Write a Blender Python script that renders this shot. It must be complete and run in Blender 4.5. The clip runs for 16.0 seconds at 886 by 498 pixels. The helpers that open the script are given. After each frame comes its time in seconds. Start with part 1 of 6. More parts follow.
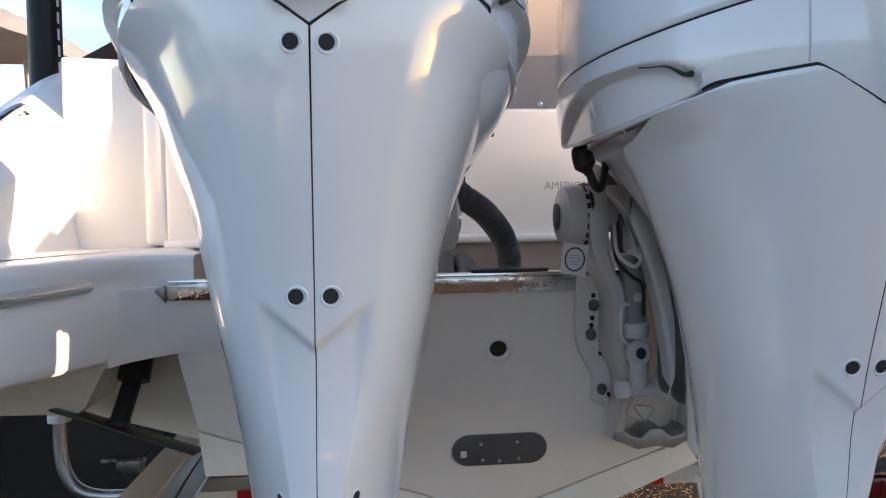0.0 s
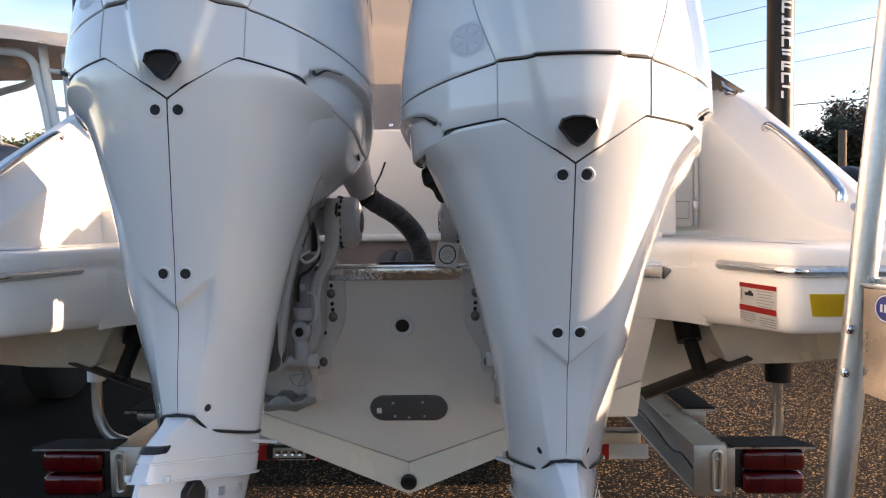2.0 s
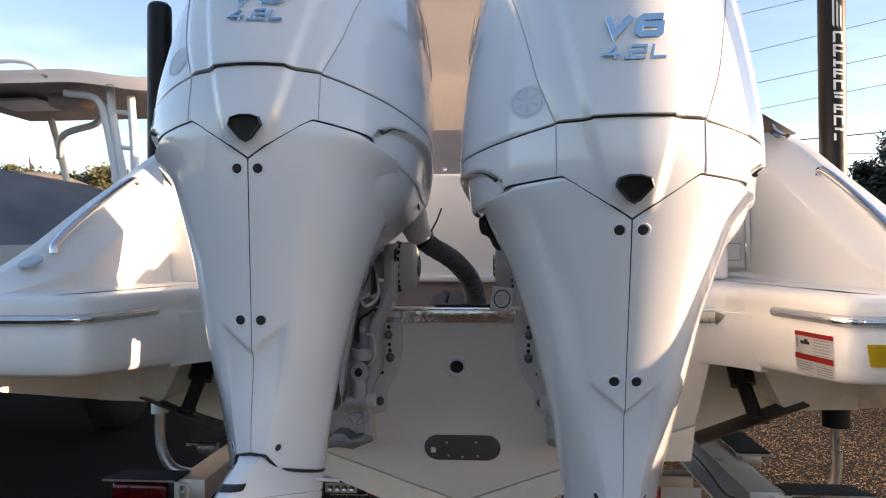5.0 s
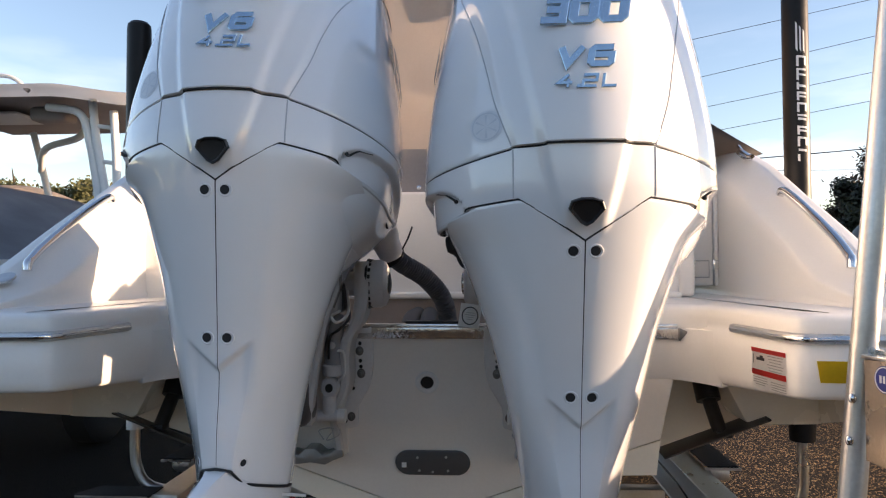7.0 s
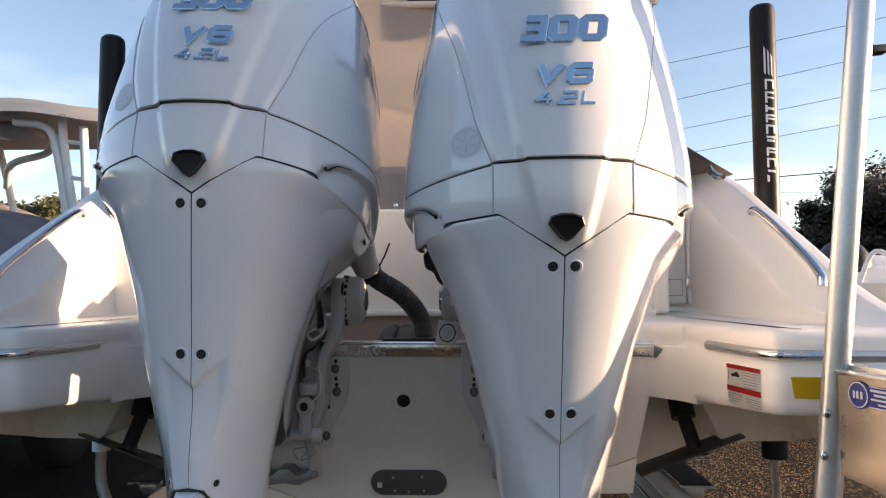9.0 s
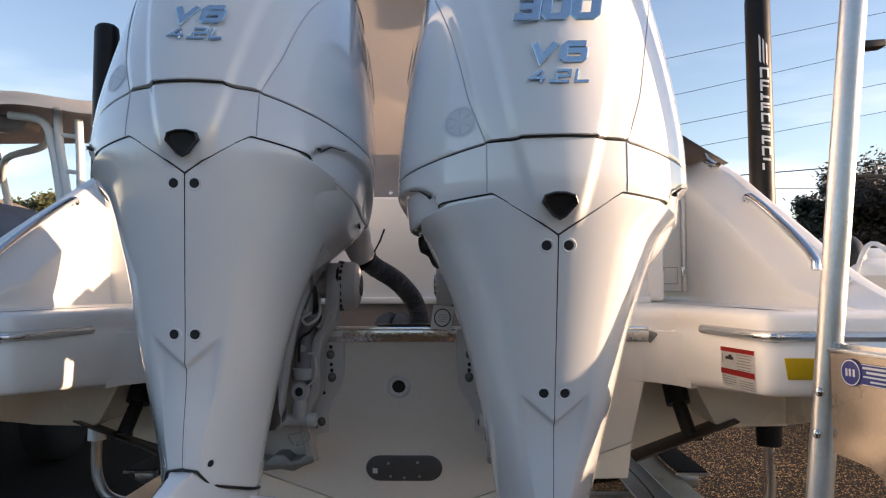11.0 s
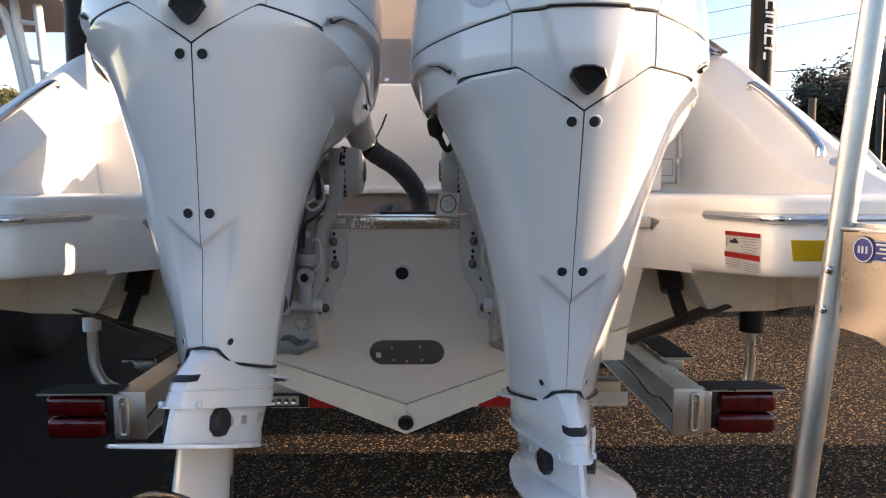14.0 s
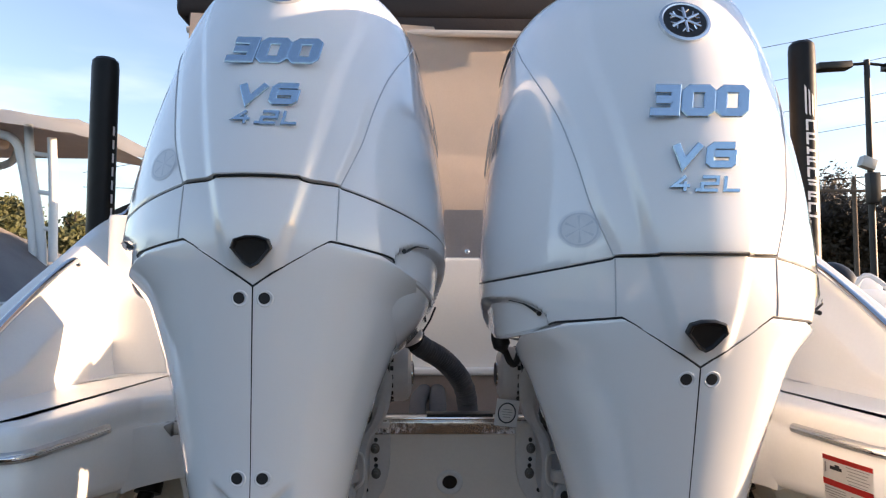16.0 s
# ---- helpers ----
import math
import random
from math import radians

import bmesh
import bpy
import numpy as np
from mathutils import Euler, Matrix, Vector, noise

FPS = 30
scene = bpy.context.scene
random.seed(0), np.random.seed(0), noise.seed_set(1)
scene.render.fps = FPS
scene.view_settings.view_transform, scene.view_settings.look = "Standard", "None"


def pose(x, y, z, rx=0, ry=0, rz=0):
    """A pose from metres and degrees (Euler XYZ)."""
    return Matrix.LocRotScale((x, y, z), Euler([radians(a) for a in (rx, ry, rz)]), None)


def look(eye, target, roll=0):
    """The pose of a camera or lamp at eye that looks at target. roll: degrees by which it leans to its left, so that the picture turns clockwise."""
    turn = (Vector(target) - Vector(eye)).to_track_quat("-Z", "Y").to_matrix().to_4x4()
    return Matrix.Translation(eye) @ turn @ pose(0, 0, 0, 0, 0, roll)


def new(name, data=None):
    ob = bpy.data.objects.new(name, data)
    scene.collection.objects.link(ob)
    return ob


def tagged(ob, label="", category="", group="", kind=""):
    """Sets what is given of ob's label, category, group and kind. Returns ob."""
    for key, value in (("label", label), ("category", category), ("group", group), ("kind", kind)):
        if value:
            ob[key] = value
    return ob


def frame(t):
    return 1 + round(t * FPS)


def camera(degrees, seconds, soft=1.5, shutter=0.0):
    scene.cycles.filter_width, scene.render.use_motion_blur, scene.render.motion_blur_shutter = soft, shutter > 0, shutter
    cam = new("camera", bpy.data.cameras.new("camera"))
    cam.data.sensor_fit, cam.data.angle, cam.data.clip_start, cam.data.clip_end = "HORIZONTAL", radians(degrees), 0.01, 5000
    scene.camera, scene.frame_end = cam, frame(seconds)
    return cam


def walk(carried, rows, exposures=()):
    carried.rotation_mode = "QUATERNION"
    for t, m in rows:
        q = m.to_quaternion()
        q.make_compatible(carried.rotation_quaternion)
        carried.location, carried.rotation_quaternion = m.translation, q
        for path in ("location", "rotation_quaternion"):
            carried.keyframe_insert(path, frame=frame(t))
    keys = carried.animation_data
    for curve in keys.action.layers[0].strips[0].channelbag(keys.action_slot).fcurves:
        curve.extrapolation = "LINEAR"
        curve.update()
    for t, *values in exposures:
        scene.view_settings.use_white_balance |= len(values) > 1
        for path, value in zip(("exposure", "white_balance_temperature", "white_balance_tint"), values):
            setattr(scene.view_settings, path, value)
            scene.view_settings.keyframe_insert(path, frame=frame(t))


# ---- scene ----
cam = camera(65.8, 16.0, soft=1.2)
METRES, EYE, TILT, LEAN, TURN = 1.5, 1.244, -2.0, 1.0, -5.8
ROWS = [
    (0.0, 0.0, 0.0, 0.0, 0.0, 0.0, -0.0),
    (0.5, 0.1113, -0.0666, 0.0014, 4.12, -0.0, -0.32),
    (1.0, 0.1777, -0.1788, -0.0075, 3.27, 0.13, -0.45),
    (1.5, 0.2642, -0.2257, 0.0033, 2.41, 0.02, -0.47),
    (2.0, 0.3086, -0.2343, -0.0016, 6.98, -0.14, -0.66),
    (2.5, 0.2948, -0.2456, 0.0133, 7.71, 0.23, -0.87),
    (3.0, 0.2852, -0.2512, 0.0181, 8.46, 0.74, -0.93),
    (3.5, 0.2812, -0.2533, 0.0169, 9.93, 1.05, -0.96),
    (4.0, 0.2818, -0.2606, 0.0221, 10.58, 1.54, -1.01),
    (6.5, 0.3208, -0.2955, 0.0212, 10.1, 3.22, -1.15),
    (7.0, 0.3283, -0.298, 0.0279, 9.47, 3.57, -1.13),
    (7.5, 0.3353, -0.2993, 0.0264, 8.64, 4.13, -1.13),
    (8.0, 0.3299, -0.2944, 0.0297, 7.55, 4.65, -1.11),
    (10.5, 0.3157, -0.296, 0.0041, 7.07, 5.56, -1.15),
    (11.0, 0.3241, -0.293, 0.0017, 6.98, 5.0, -1.09),
    (11.5, 0.3136, -0.2874, -0.0012, 6.94, 4.39, -1.17),
    (12.0, 0.3328, -0.3002, -0.0023, 6.69, 4.2, -1.11),
    (12.5, 0.3429, -0.3012, -0.0077, 5.34, 3.55, -1.08),
    (13.0, 0.3337, -0.2909, -0.0301, 4.94, 1.91, -1.06),
    (13.5, 0.3135, -0.2779, -0.0352, 4.88, -2.43, -1.08),
    (14.0, 0.2657, -0.2869, -0.0283, 4.71, -3.09, -1.13),
    (14.5, 0.2171, -0.2984, -0.0163, 4.67, -3.25, -1.23),
    (15.0, 0.1945, -0.2954, 0.0325, 4.59, -2.66, -1.22),
    (15.5, 0.1781, -0.2684, 0.0962, 4.56, 0.5, -1.3),
    (16.0, 0.1504, -0.1954, 0.1369, 4.11, 5.57, -1.34),
]
walk(cam, [(t, pose(-0.275, 0, EYE, TILT, LEAN, TURN) @ pose(METRES * x, METRES * y, METRES * z, 90 + pitch, roll, yaw)) for t, x, y, z, yaw, pitch, roll in ROWS],
     [(0.0, 1.86, 6700, 24.0), (0.5, 1.90, 6700, 24.0), (1.5, 1.60, 6750, 24.0), (4.0, 1.50, 6750, 24.0), (7.0, 1.25, 6750, 24.0), (11.0, 1.1, 6750, 24.0), (12.5, 1.05, 6750, 24.0), (13.5, 1.33, 6750, 24.0), (14.0, 1.58, 6750, 24.0), (14.5, 1.72, 6750, 24.0), (15.0, 1.84, 6750, 24.0), (15.5, 1.74, 6750, 24.0), (16.0, 1.48, 6750, 24.0)])

# ---- world, sun and exposure ----
SUN_EL, SUN_AZ = 8.0, 89.5      # degrees; azimuth from +y (ahead) towards +x (starboard)
world = bpy.data.worlds.new("sky")
scene.world = world
world.use_nodes = True
wn, wl = world.node_tree.nodes, world.node_tree.links
sky = wn.new("ShaderNodeTexSky")
sky.sky_type = "NISHITA"
sky.sun_disc = False
sky.sun_elevation, sky.sun_rotation = radians(SUN_EL), radians(SUN_AZ)
sky.air_density, sky.dust_density, sky.ozone_density = 1.0, 0.5, 1.6
wn["Background"].inputs["Strength"].default_value = 0.15
# thin cloud low over the horizon
tc = wn.new("ShaderNodeTexCoord")
mp = wn.new("ShaderNodeMapping")
mp.inputs["Scale"].default_value = (2.2, 2.2, 9.0)
cn = wn.new("ShaderNodeTexNoise")
cn.inputs["Scale"].default_value, cn.inputs["Detail"].default_value = 1.6, 6.0
cr = wn.new("ShaderNodeValToRGB")
cr.color_ramp.elements[0].position, cr.color_ramp.elements[1].position = 0.50, 0.80
sep = wn.new("ShaderNodeSeparateXYZ")
low = wn.new("ShaderNodeMapRange")
low.inputs[1].default_value, low.inputs[2].default_value = 0.0, 0.32
low.inputs[3].default_value, low.inputs[4].default_value = 0.85, 0.05
mul = wn.new("ShaderNodeMath"); mul.operation = "MULTIPLY"
mix = wn.new("ShaderNodeMix"); mix.data_type = "RGBA"
wl.new(tc.outputs["Generated"], mp.inputs["Vector"]); wl.new(mp.outputs["Vector"], cn.inputs["Vector"])
wl.new(cn.outputs["Fac"], cr.inputs["Fac"]); wl.new(tc.outputs["Generated"], sep.inputs["Vector"])
wl.new(sep.outputs["Z"], low.inputs[0]); wl.new(cr.outputs["Color"], mul.inputs[0]); wl.new(low.outputs[0], mul.inputs[1])
wl.new(mul.outputs[0], mix.inputs[0]); wl.new(sky.outputs["Color"], mix.inputs[6])
mix.inputs[7].default_value = (5.6, 5.9, 6.3, 1)
wl.new(mix.outputs[2], wn["Background"].inputs["Color"])

sun = new("sun", bpy.data.lights.new("sun", "SUN"))
sun.data.energy, sun.data.angle, sun.data.color = 4.6, radians(0.5), (1.0, 0.77, 0.50)
sd = Vector((math.sin(radians(SUN_AZ)) * math.cos(radians(SUN_EL)), math.cos(radians(SUN_AZ)) * math.cos(radians(SUN_EL)), math.sin(radians(SUN_EL))))
sun.matrix_world = look(sd * 30, (0, 0, 0))

# ---- materials ----
def mat(name, base, rough=0.5, metal=0.0, coat=0.0, vary=0.06, scale=3.0, grain=0.03, gscale=120.0, bump=0.02, bscale=90.0, spec=0.5, dark=None, rvary=0.08):
    """A surface with colour variation at two scales, roughness variation and fine relief."""
    m = bpy.data.materials.new(name)
    m.use_nodes = True
    n, l = m.node_tree.nodes, m.node_tree.links
    b = n["Principled BSDF"]
    co = n.new("ShaderNodeTexCoord")
    n1 = n.new("ShaderNodeTexNoise"); n1.inputs["Scale"].default_value, n1.inputs["Detail"].default_value = scale, 5
    n2 = n.new("ShaderNodeTexNoise"); n2.inputs["Scale"].default_value, n2.inputs["Detail"].default_value = gscale, 3
    for q in (n1, n2):
        l.new(co.outputs["Object"], q.inputs["Vector"])
    c2 = dark or tuple(c * (1 - 2 * vary) for c in base)
    r1 = n.new("ShaderNodeValToRGB")
    r1.color_ramp.elements[0].position, r1.color_ramp.elements[1].position = 0.3, 0.7
    r1.color_ramp.elements[0].color, r1.color_ramp.elements[1].color = (*c2, 1), (*base, 1)
    l.new(n1.outputs["Fac"], r1.inputs["Fac"])
    mr = n.new("ShaderNodeMapRange")
    mr.inputs[1].default_value, mr.inputs[2].default_value, mr.inputs[3].default_value, mr.inputs[4].default_value = 0.3, 0.7, 1 - grain, 1 + grain
    l.new(n2.outputs["Fac"], mr.inputs[0])
    mx = n.new("ShaderNodeMix"); mx.data_type = "RGBA"; mx.blend_type = "MULTIPLY"; mx.inputs[0].default_value = 1.0
    l.new(r1.outputs["Color"], mx.inputs[6]); l.new(mr.outputs[0], mx.inputs[7])
    l.new(mx.outputs[2], b.inputs["Base Color"])
    rr = n.new("ShaderNodeMapRange")
    rr.inputs[1].default_value, rr.inputs[2].default_value = 0.3, 0.7
    rr.inputs[3].default_value, rr.inputs[4].default_value = max(0.02, rough - rvary * rough), min(1, rough + rvary * rough * 2)
    l.new(n1.outputs["Fac"], rr.inputs[0]); l.new(rr.outputs[0], b.inputs["Roughness"])
    b.inputs["Metallic"].default_value = metal
    b.inputs["Coat Weight"].default_value = coat
    b.inputs["Coat Roughness"].default_value = 0.02
    b.inputs["Specular IOR Level"].default_value = spec
    if bump:
        n3 = n.new("ShaderNodeTexNoise"); n3.inputs["Scale"].default_value, n3.inputs["Detail"].default_value = bscale, 4
        l.new(co.outputs["Object"], n3.inputs["Vector"])
        bp = n.new("ShaderNodeBump"); bp.inputs["Strength"].default_value, bp.inputs["Distance"].default_value = bump, 0.01
        l.new(n3.outputs["Fac"], bp.inputs["Height"]); l.new(bp.outputs["Normal"], b.inputs["Normal"])
    return m

M_PEARL = mat("pearl_white_paint", (0.84, 0.85, 0.86), 0.13, coat=1.0, vary=0.02, grain=0.012, gscale=900, bump=0.012, bscale=9, rvary=0.05)
M_GEL = mat("white_gelcoat", (0.87, 0.85, 0.81), 0.34, coat=0.25, vary=0.02, grain=0.01, bump=0.008, bscale=5, rvary=0.06)
M_CREAM = mat("cream_gelcoat", (0.90, 0.84, 0.72), 0.26, coat=0.4, vary=0.03, grain=0.015, bump=0.01, bscale=5, rvary=0.06)
M_TRANSOM = mat("ivory_gelcoat", (0.90, 0.86, 0.80), 0.24, coat=0.4, vary=0.04, grain=0.015, bump=0.01, bscale=5, rvary=0.06)
# brown of the reflected ground is put into this metal's colour
M_PLATE = mat("dull_aluminium_plate", (0.36, 0.305, 0.25), 0.20, metal=1, vary=0.10, scale=5, grain=0.05, bump=0.03, bscale=160, rvary=0.3)
M_DECK = mat("nonskid_deck", (0.80, 0.78, 0.74), 0.55, vary=0.04, grain=0.05, gscale=260, bump=0.25, bscale=420)
M_BLACK = mat("black_plastic", (0.012, 0.012, 0.013), 0.42, vary=0.1, grain=0.1, bump=0.05)
M_GREYO = mat("dark_grey_plastic", (0.11, 0.11, 0.115), 0.5, vary=0.12, scale=12, bump=0.05)
M_DARKC = mat("dark_grey_housing", (0.075, 0.075, 0.08), 0.45, vary=0.15, scale=12, bump=0.08)
# shade in the engine well is put into this darker brown
M_WELL = mat("well_brown_shade", (0.34, 0.28, 0.245), 0.5, vary=0.1, scale=6, bump=0.05)
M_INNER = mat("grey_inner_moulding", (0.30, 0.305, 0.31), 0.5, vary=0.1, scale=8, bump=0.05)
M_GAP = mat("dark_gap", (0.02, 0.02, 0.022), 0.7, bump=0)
M_RUB = mat("black_rubber_hose", (0.11, 0.11, 0.115), 0.7, vary=0.15, bump=0.05)
M_CHROME = mat("polished_stainless", (0.78, 0.78, 0.78), 0.08, metal=1, vary=0.03, grain=0.02, bump=0.01, bscale=20, rvary=0.4)
M_ALU = mat("mill_aluminium", (0.68, 0.67, 0.65), 0.34, metal=1, vary=0.08, scale=6, grain=0.05, bump=0.03, bscale=200, rvary=0.3)
M_GREYP = mat("grey_cast_paint", (0.60, 0.60, 0.605), 0.3, coat=0.3, vary=0.05, scale=8, grain=0.03, bump=0.04, bscale=60)
M_BADGE = mat("blue_chrome_letters", (0.46, 0.62, 0.75), 0.22, metal=0.85, vary=0.05, bump=0)
M_RED = mat("red_lamp_lens", (0.10, 0.0015, 0.0035), 0.16, coat=0.35, vary=0.15, scale=20, bump=0.05, bscale=60)
M_REDP = mat("red_reflective_tape", (0.55, 0.02, 0.02), 0.35, vary=0.05, bump=0.03, bscale=300)
M_WHITEP = mat("white_sticker", (0.82, 0.82, 0.80), 0.4, vary=0.03, bump=0)
M_YEL = mat("yellow_sticker", (0.86, 0.62, 0.02), 0.45, vary=0.05, bump=0)
M_BLUE = mat("blue_sticker", (0.018, 0.03, 0.22), 0.35, vary=0.04, bump=0)
M_INK = mat("dark_print", (0.03, 0.03, 0.035), 0.5, bump=0)
M_INKG = mat("grey_print", (0.42, 0.42, 0.42), 0.5, bump=0)
M_CANVAS = mat("tan_boat_canvas", (0.74, 0.64, 0.56), 0.85, vary=0.05, scale=4, grain=0.10, gscale=500, bump=0.2, bscale=700)
M_GCANVAS = mat("grey_boat_canvas", (0.20, 0.19, 0.19), 0.85, vary=0.10, scale=4, grain=0.10, gscale=500, bump=0.2, bscale=700)
M_GVINYL = mat("grey_coated_cloth", (0.42, 0.41, 0.42), 0.4, vary=0.06, scale=5, bump=0.08, bscale=40)
M_TAB = mat("brown_black_paint", (0.05, 0.04, 0.034), 0.4, vary=0.15, scale=8, bump=0.05)
M_WELD = mat("weld_aluminium", (0.80, 0.80, 0.79), 0.45, metal=0.5, vary=0.08, scale=60, bump=0.1)
M_BROWN = mat("dark_top_canvas", (0.05, 0.035, 0.03), 0.8, vary=0.1, bump=0.1)
M_VINYL = mat("black_vinyl_sleeve", (0.012, 0.011, 0.011), 0.42, vary=0.15, scale=12, bump=0.15, bscale=30, spec=0.25)
M_PRINT = mat("white_print", (0.80, 0.80, 0.80), 0.5, vary=0.03, bump=0)
M_PVC = mat("white_pvc", (0.80, 0.80, 0.78), 0.4, vary=0.05, bump=0.02)
M_CARPET = mat("black_carpet", (0.012, 0.012, 0.014), 0.95, vary=0.2, grain=0.3, gscale=300, bump=0.4, bscale=500)
M_BRONZE = mat("polished_prop_steel", (0.42, 0.40, 0.37), 0.09, metal=1, vary=0.08, bump=0.02, rvary=0.3)
M_WOOD = mat("weathered_pole_wood", (0.16, 0.12, 0.09), 0.85, vary=0.2, scale=8, grain=0.2, gscale=60, bump=0.4, bscale=40)
M_POLE = mat("black_pole_paint", (0.012, 0.011, 0.011), 0.5, vary=0.1, bump=0.02)
M_TYRE = mat("tyre_rubber", (0.018, 0.018, 0.018), 0.75, vary=0.2, bump=0.2)
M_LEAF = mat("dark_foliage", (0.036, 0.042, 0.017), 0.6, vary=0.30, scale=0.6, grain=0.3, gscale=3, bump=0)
# lighter leaf for the port trees, sunlight put into the colour
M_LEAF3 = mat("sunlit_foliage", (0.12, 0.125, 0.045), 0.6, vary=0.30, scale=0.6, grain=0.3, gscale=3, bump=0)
M_LEAF2 = mat("autumn_foliage", (0.062, 0.042, 0.020), 0.65, vary=0.30, scale=0.6, grain=0.3, gscale=3, bump=0)
M_BARK = mat("bark", (0.09, 0.07, 0.05), 0.9, vary=0.2, bump=0.5, bscale=20)
M_STEEL = mat("dull_bolt_steel", (0.30, 0.29, 0.28), 0.35, metal=1, vary=0.15, scale=40, bump=0.05)
M_BOLT = mat("oiled_bolt_steel", (0.20, 0.185, 0.175), 0.38, metal=0.8, vary=0.2, scale=60, bump=0.05)
M_LENS = mat("lamp_glass", (0.5, 0.5, 0.48), 0.2, vary=0.05, bump=0)


def asphalt():
    m = bpy.data.materials.new("coarse_asphalt")
    m.use_nodes = True
    n, l = m.node_tree.nodes, m.node_tree.links
    b = n["Principled BSDF"]
    co = n.new("ShaderNodeTexCoord")
    v = n.new("ShaderNodeTexVoronoi"); v.inputs["Scale"].default_value = 130
    l.new(co.outputs["Object"], v.inputs["Vector"])
    big = n.new("ShaderNodeTexNoise"); big.inputs["Scale"].default_value, big.inputs["Detail"].default_value = 0.7, 6
    l.new(co.outputs["Object"], big.inputs["Vector"])
    sv = n.new("ShaderNodeSeparateColor"); l.new(v.outputs["Color"], sv.inputs[0])
    r = n.new("ShaderNodeValToRGB")
    r.color_ramp.elements[0].color, r.color_ramp.elements[1].color = (0.005, 0.0045, 0.005, 1), (0.74, 0.47, 0.23, 1)
    e = r.color_ramp.elements.new(0.62); e.color = (0.014, 0.012, 0.011, 1)
    e = r.color_ramp.elements.new(0.86); e.color = (0.050, 0.038, 0.028, 1)
    l.new(sv.outputs[0], r.inputs["Fac"])
    mr = n.new("ShaderNodeMapRange")
    mr.inputs[1].default_value, mr.inputs[2].default_value, mr.inputs[3].default_value, mr.inputs[4].default_value = 0.3, 0.7, 0.42, 1.05
    l.new(big.outputs["Fac"], mr.inputs[0])
    mx = n.new("ShaderNodeMix"); mx.data_type = "RGBA"; mx.blend_type = "MULTIPLY"; mx.inputs[0].default_value = 1
    l.new(r.outputs["Color"], mx.inputs[6]); l.new(mr.outputs[0], mx.inputs[7]); # port side darker, wandering edge: shade between the boats put into the colour
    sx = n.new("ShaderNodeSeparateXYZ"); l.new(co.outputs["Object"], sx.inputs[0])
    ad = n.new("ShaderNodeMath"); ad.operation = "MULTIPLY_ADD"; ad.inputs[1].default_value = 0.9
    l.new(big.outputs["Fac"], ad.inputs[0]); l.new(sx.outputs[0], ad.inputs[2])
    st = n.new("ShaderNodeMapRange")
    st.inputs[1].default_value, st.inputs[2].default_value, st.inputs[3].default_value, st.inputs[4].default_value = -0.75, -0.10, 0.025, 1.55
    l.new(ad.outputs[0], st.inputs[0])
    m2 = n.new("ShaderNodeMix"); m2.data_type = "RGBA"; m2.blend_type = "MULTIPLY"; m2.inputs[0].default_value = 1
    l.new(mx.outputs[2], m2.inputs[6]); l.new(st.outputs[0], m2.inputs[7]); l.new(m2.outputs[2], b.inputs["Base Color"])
    b.inputs["Roughness"].default_value = 0.85
    b.inputs["Specular IOR Level"].default_value = 0.15
    bp = n.new("ShaderNodeBump"); bp.inputs["Strength"].default_value, bp.inputs["Distance"].default_value = 1.0, 0.014
    l.new(v.outputs["Distance"], bp.inputs["Height"]); bp.invert = True
    l.new(bp.outputs["Normal"], b.inputs["Normal"])
    return m

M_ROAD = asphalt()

# ---- mesh helpers ----
def mesh_of(bm, name, material, smooth=True, angle=35):
    me = bpy.data.meshes.new(name)
    bmesh.ops.recalc_face_normals(bm, faces=bm.faces)
    if smooth:
        for f in bm.faces:
            f.smooth = True
        for e in bm.edges:
            if len(e.link_faces) == 2 and e.calc_face_angle(0) > radians(angle):
                e.smooth = False
    bm.to_mesh(me)
    bm.free()
    me.materials.append(material)
    return me


def part(name, bm, material, parent, label="", smooth=True, angle=35):
    ob = new(name, mesh_of(bm, name, material, smooth, angle))
    ob.parent = parent
    if label:
        ob["label"] = label
    return ob


def thing(name, label, category, at=(0, 0, 0), group="", kind=""):
    ob = new(name)
    ob.empty_display_size = 0.05
    ob.location = at
    return tagged(ob, label, category, group, kind)


def single(name, bm, material, label, category="", group="", kind="", smooth=True, angle=35):
    return tagged(new(name, mesh_of(bm, name, material, smooth, angle)), label, category, group, kind)


def moved(bm, m):
    bmesh.ops.transform(bm, matrix=m, verts=bm.verts)
    return bm


def box(c, s, bevel=0.0, seg=2, bm=None, m=None):
    out = bm or bmesh.new()
    r = bmesh.ops.create_cube(out, size=1.0)
    vs = r["verts"]
    bmesh.ops.transform(out, matrix=(m or Matrix()) @ Matrix.Translation(c) @ Matrix.Diagonal((*s, 1)), verts=vs)
    if bevel:
        es = list({e for v in vs for e in v.link_edges})
        bmesh.ops.bevel(out, geom=es, offset=bevel, segments=seg, affect="EDGES", profile=0.5)
    return out


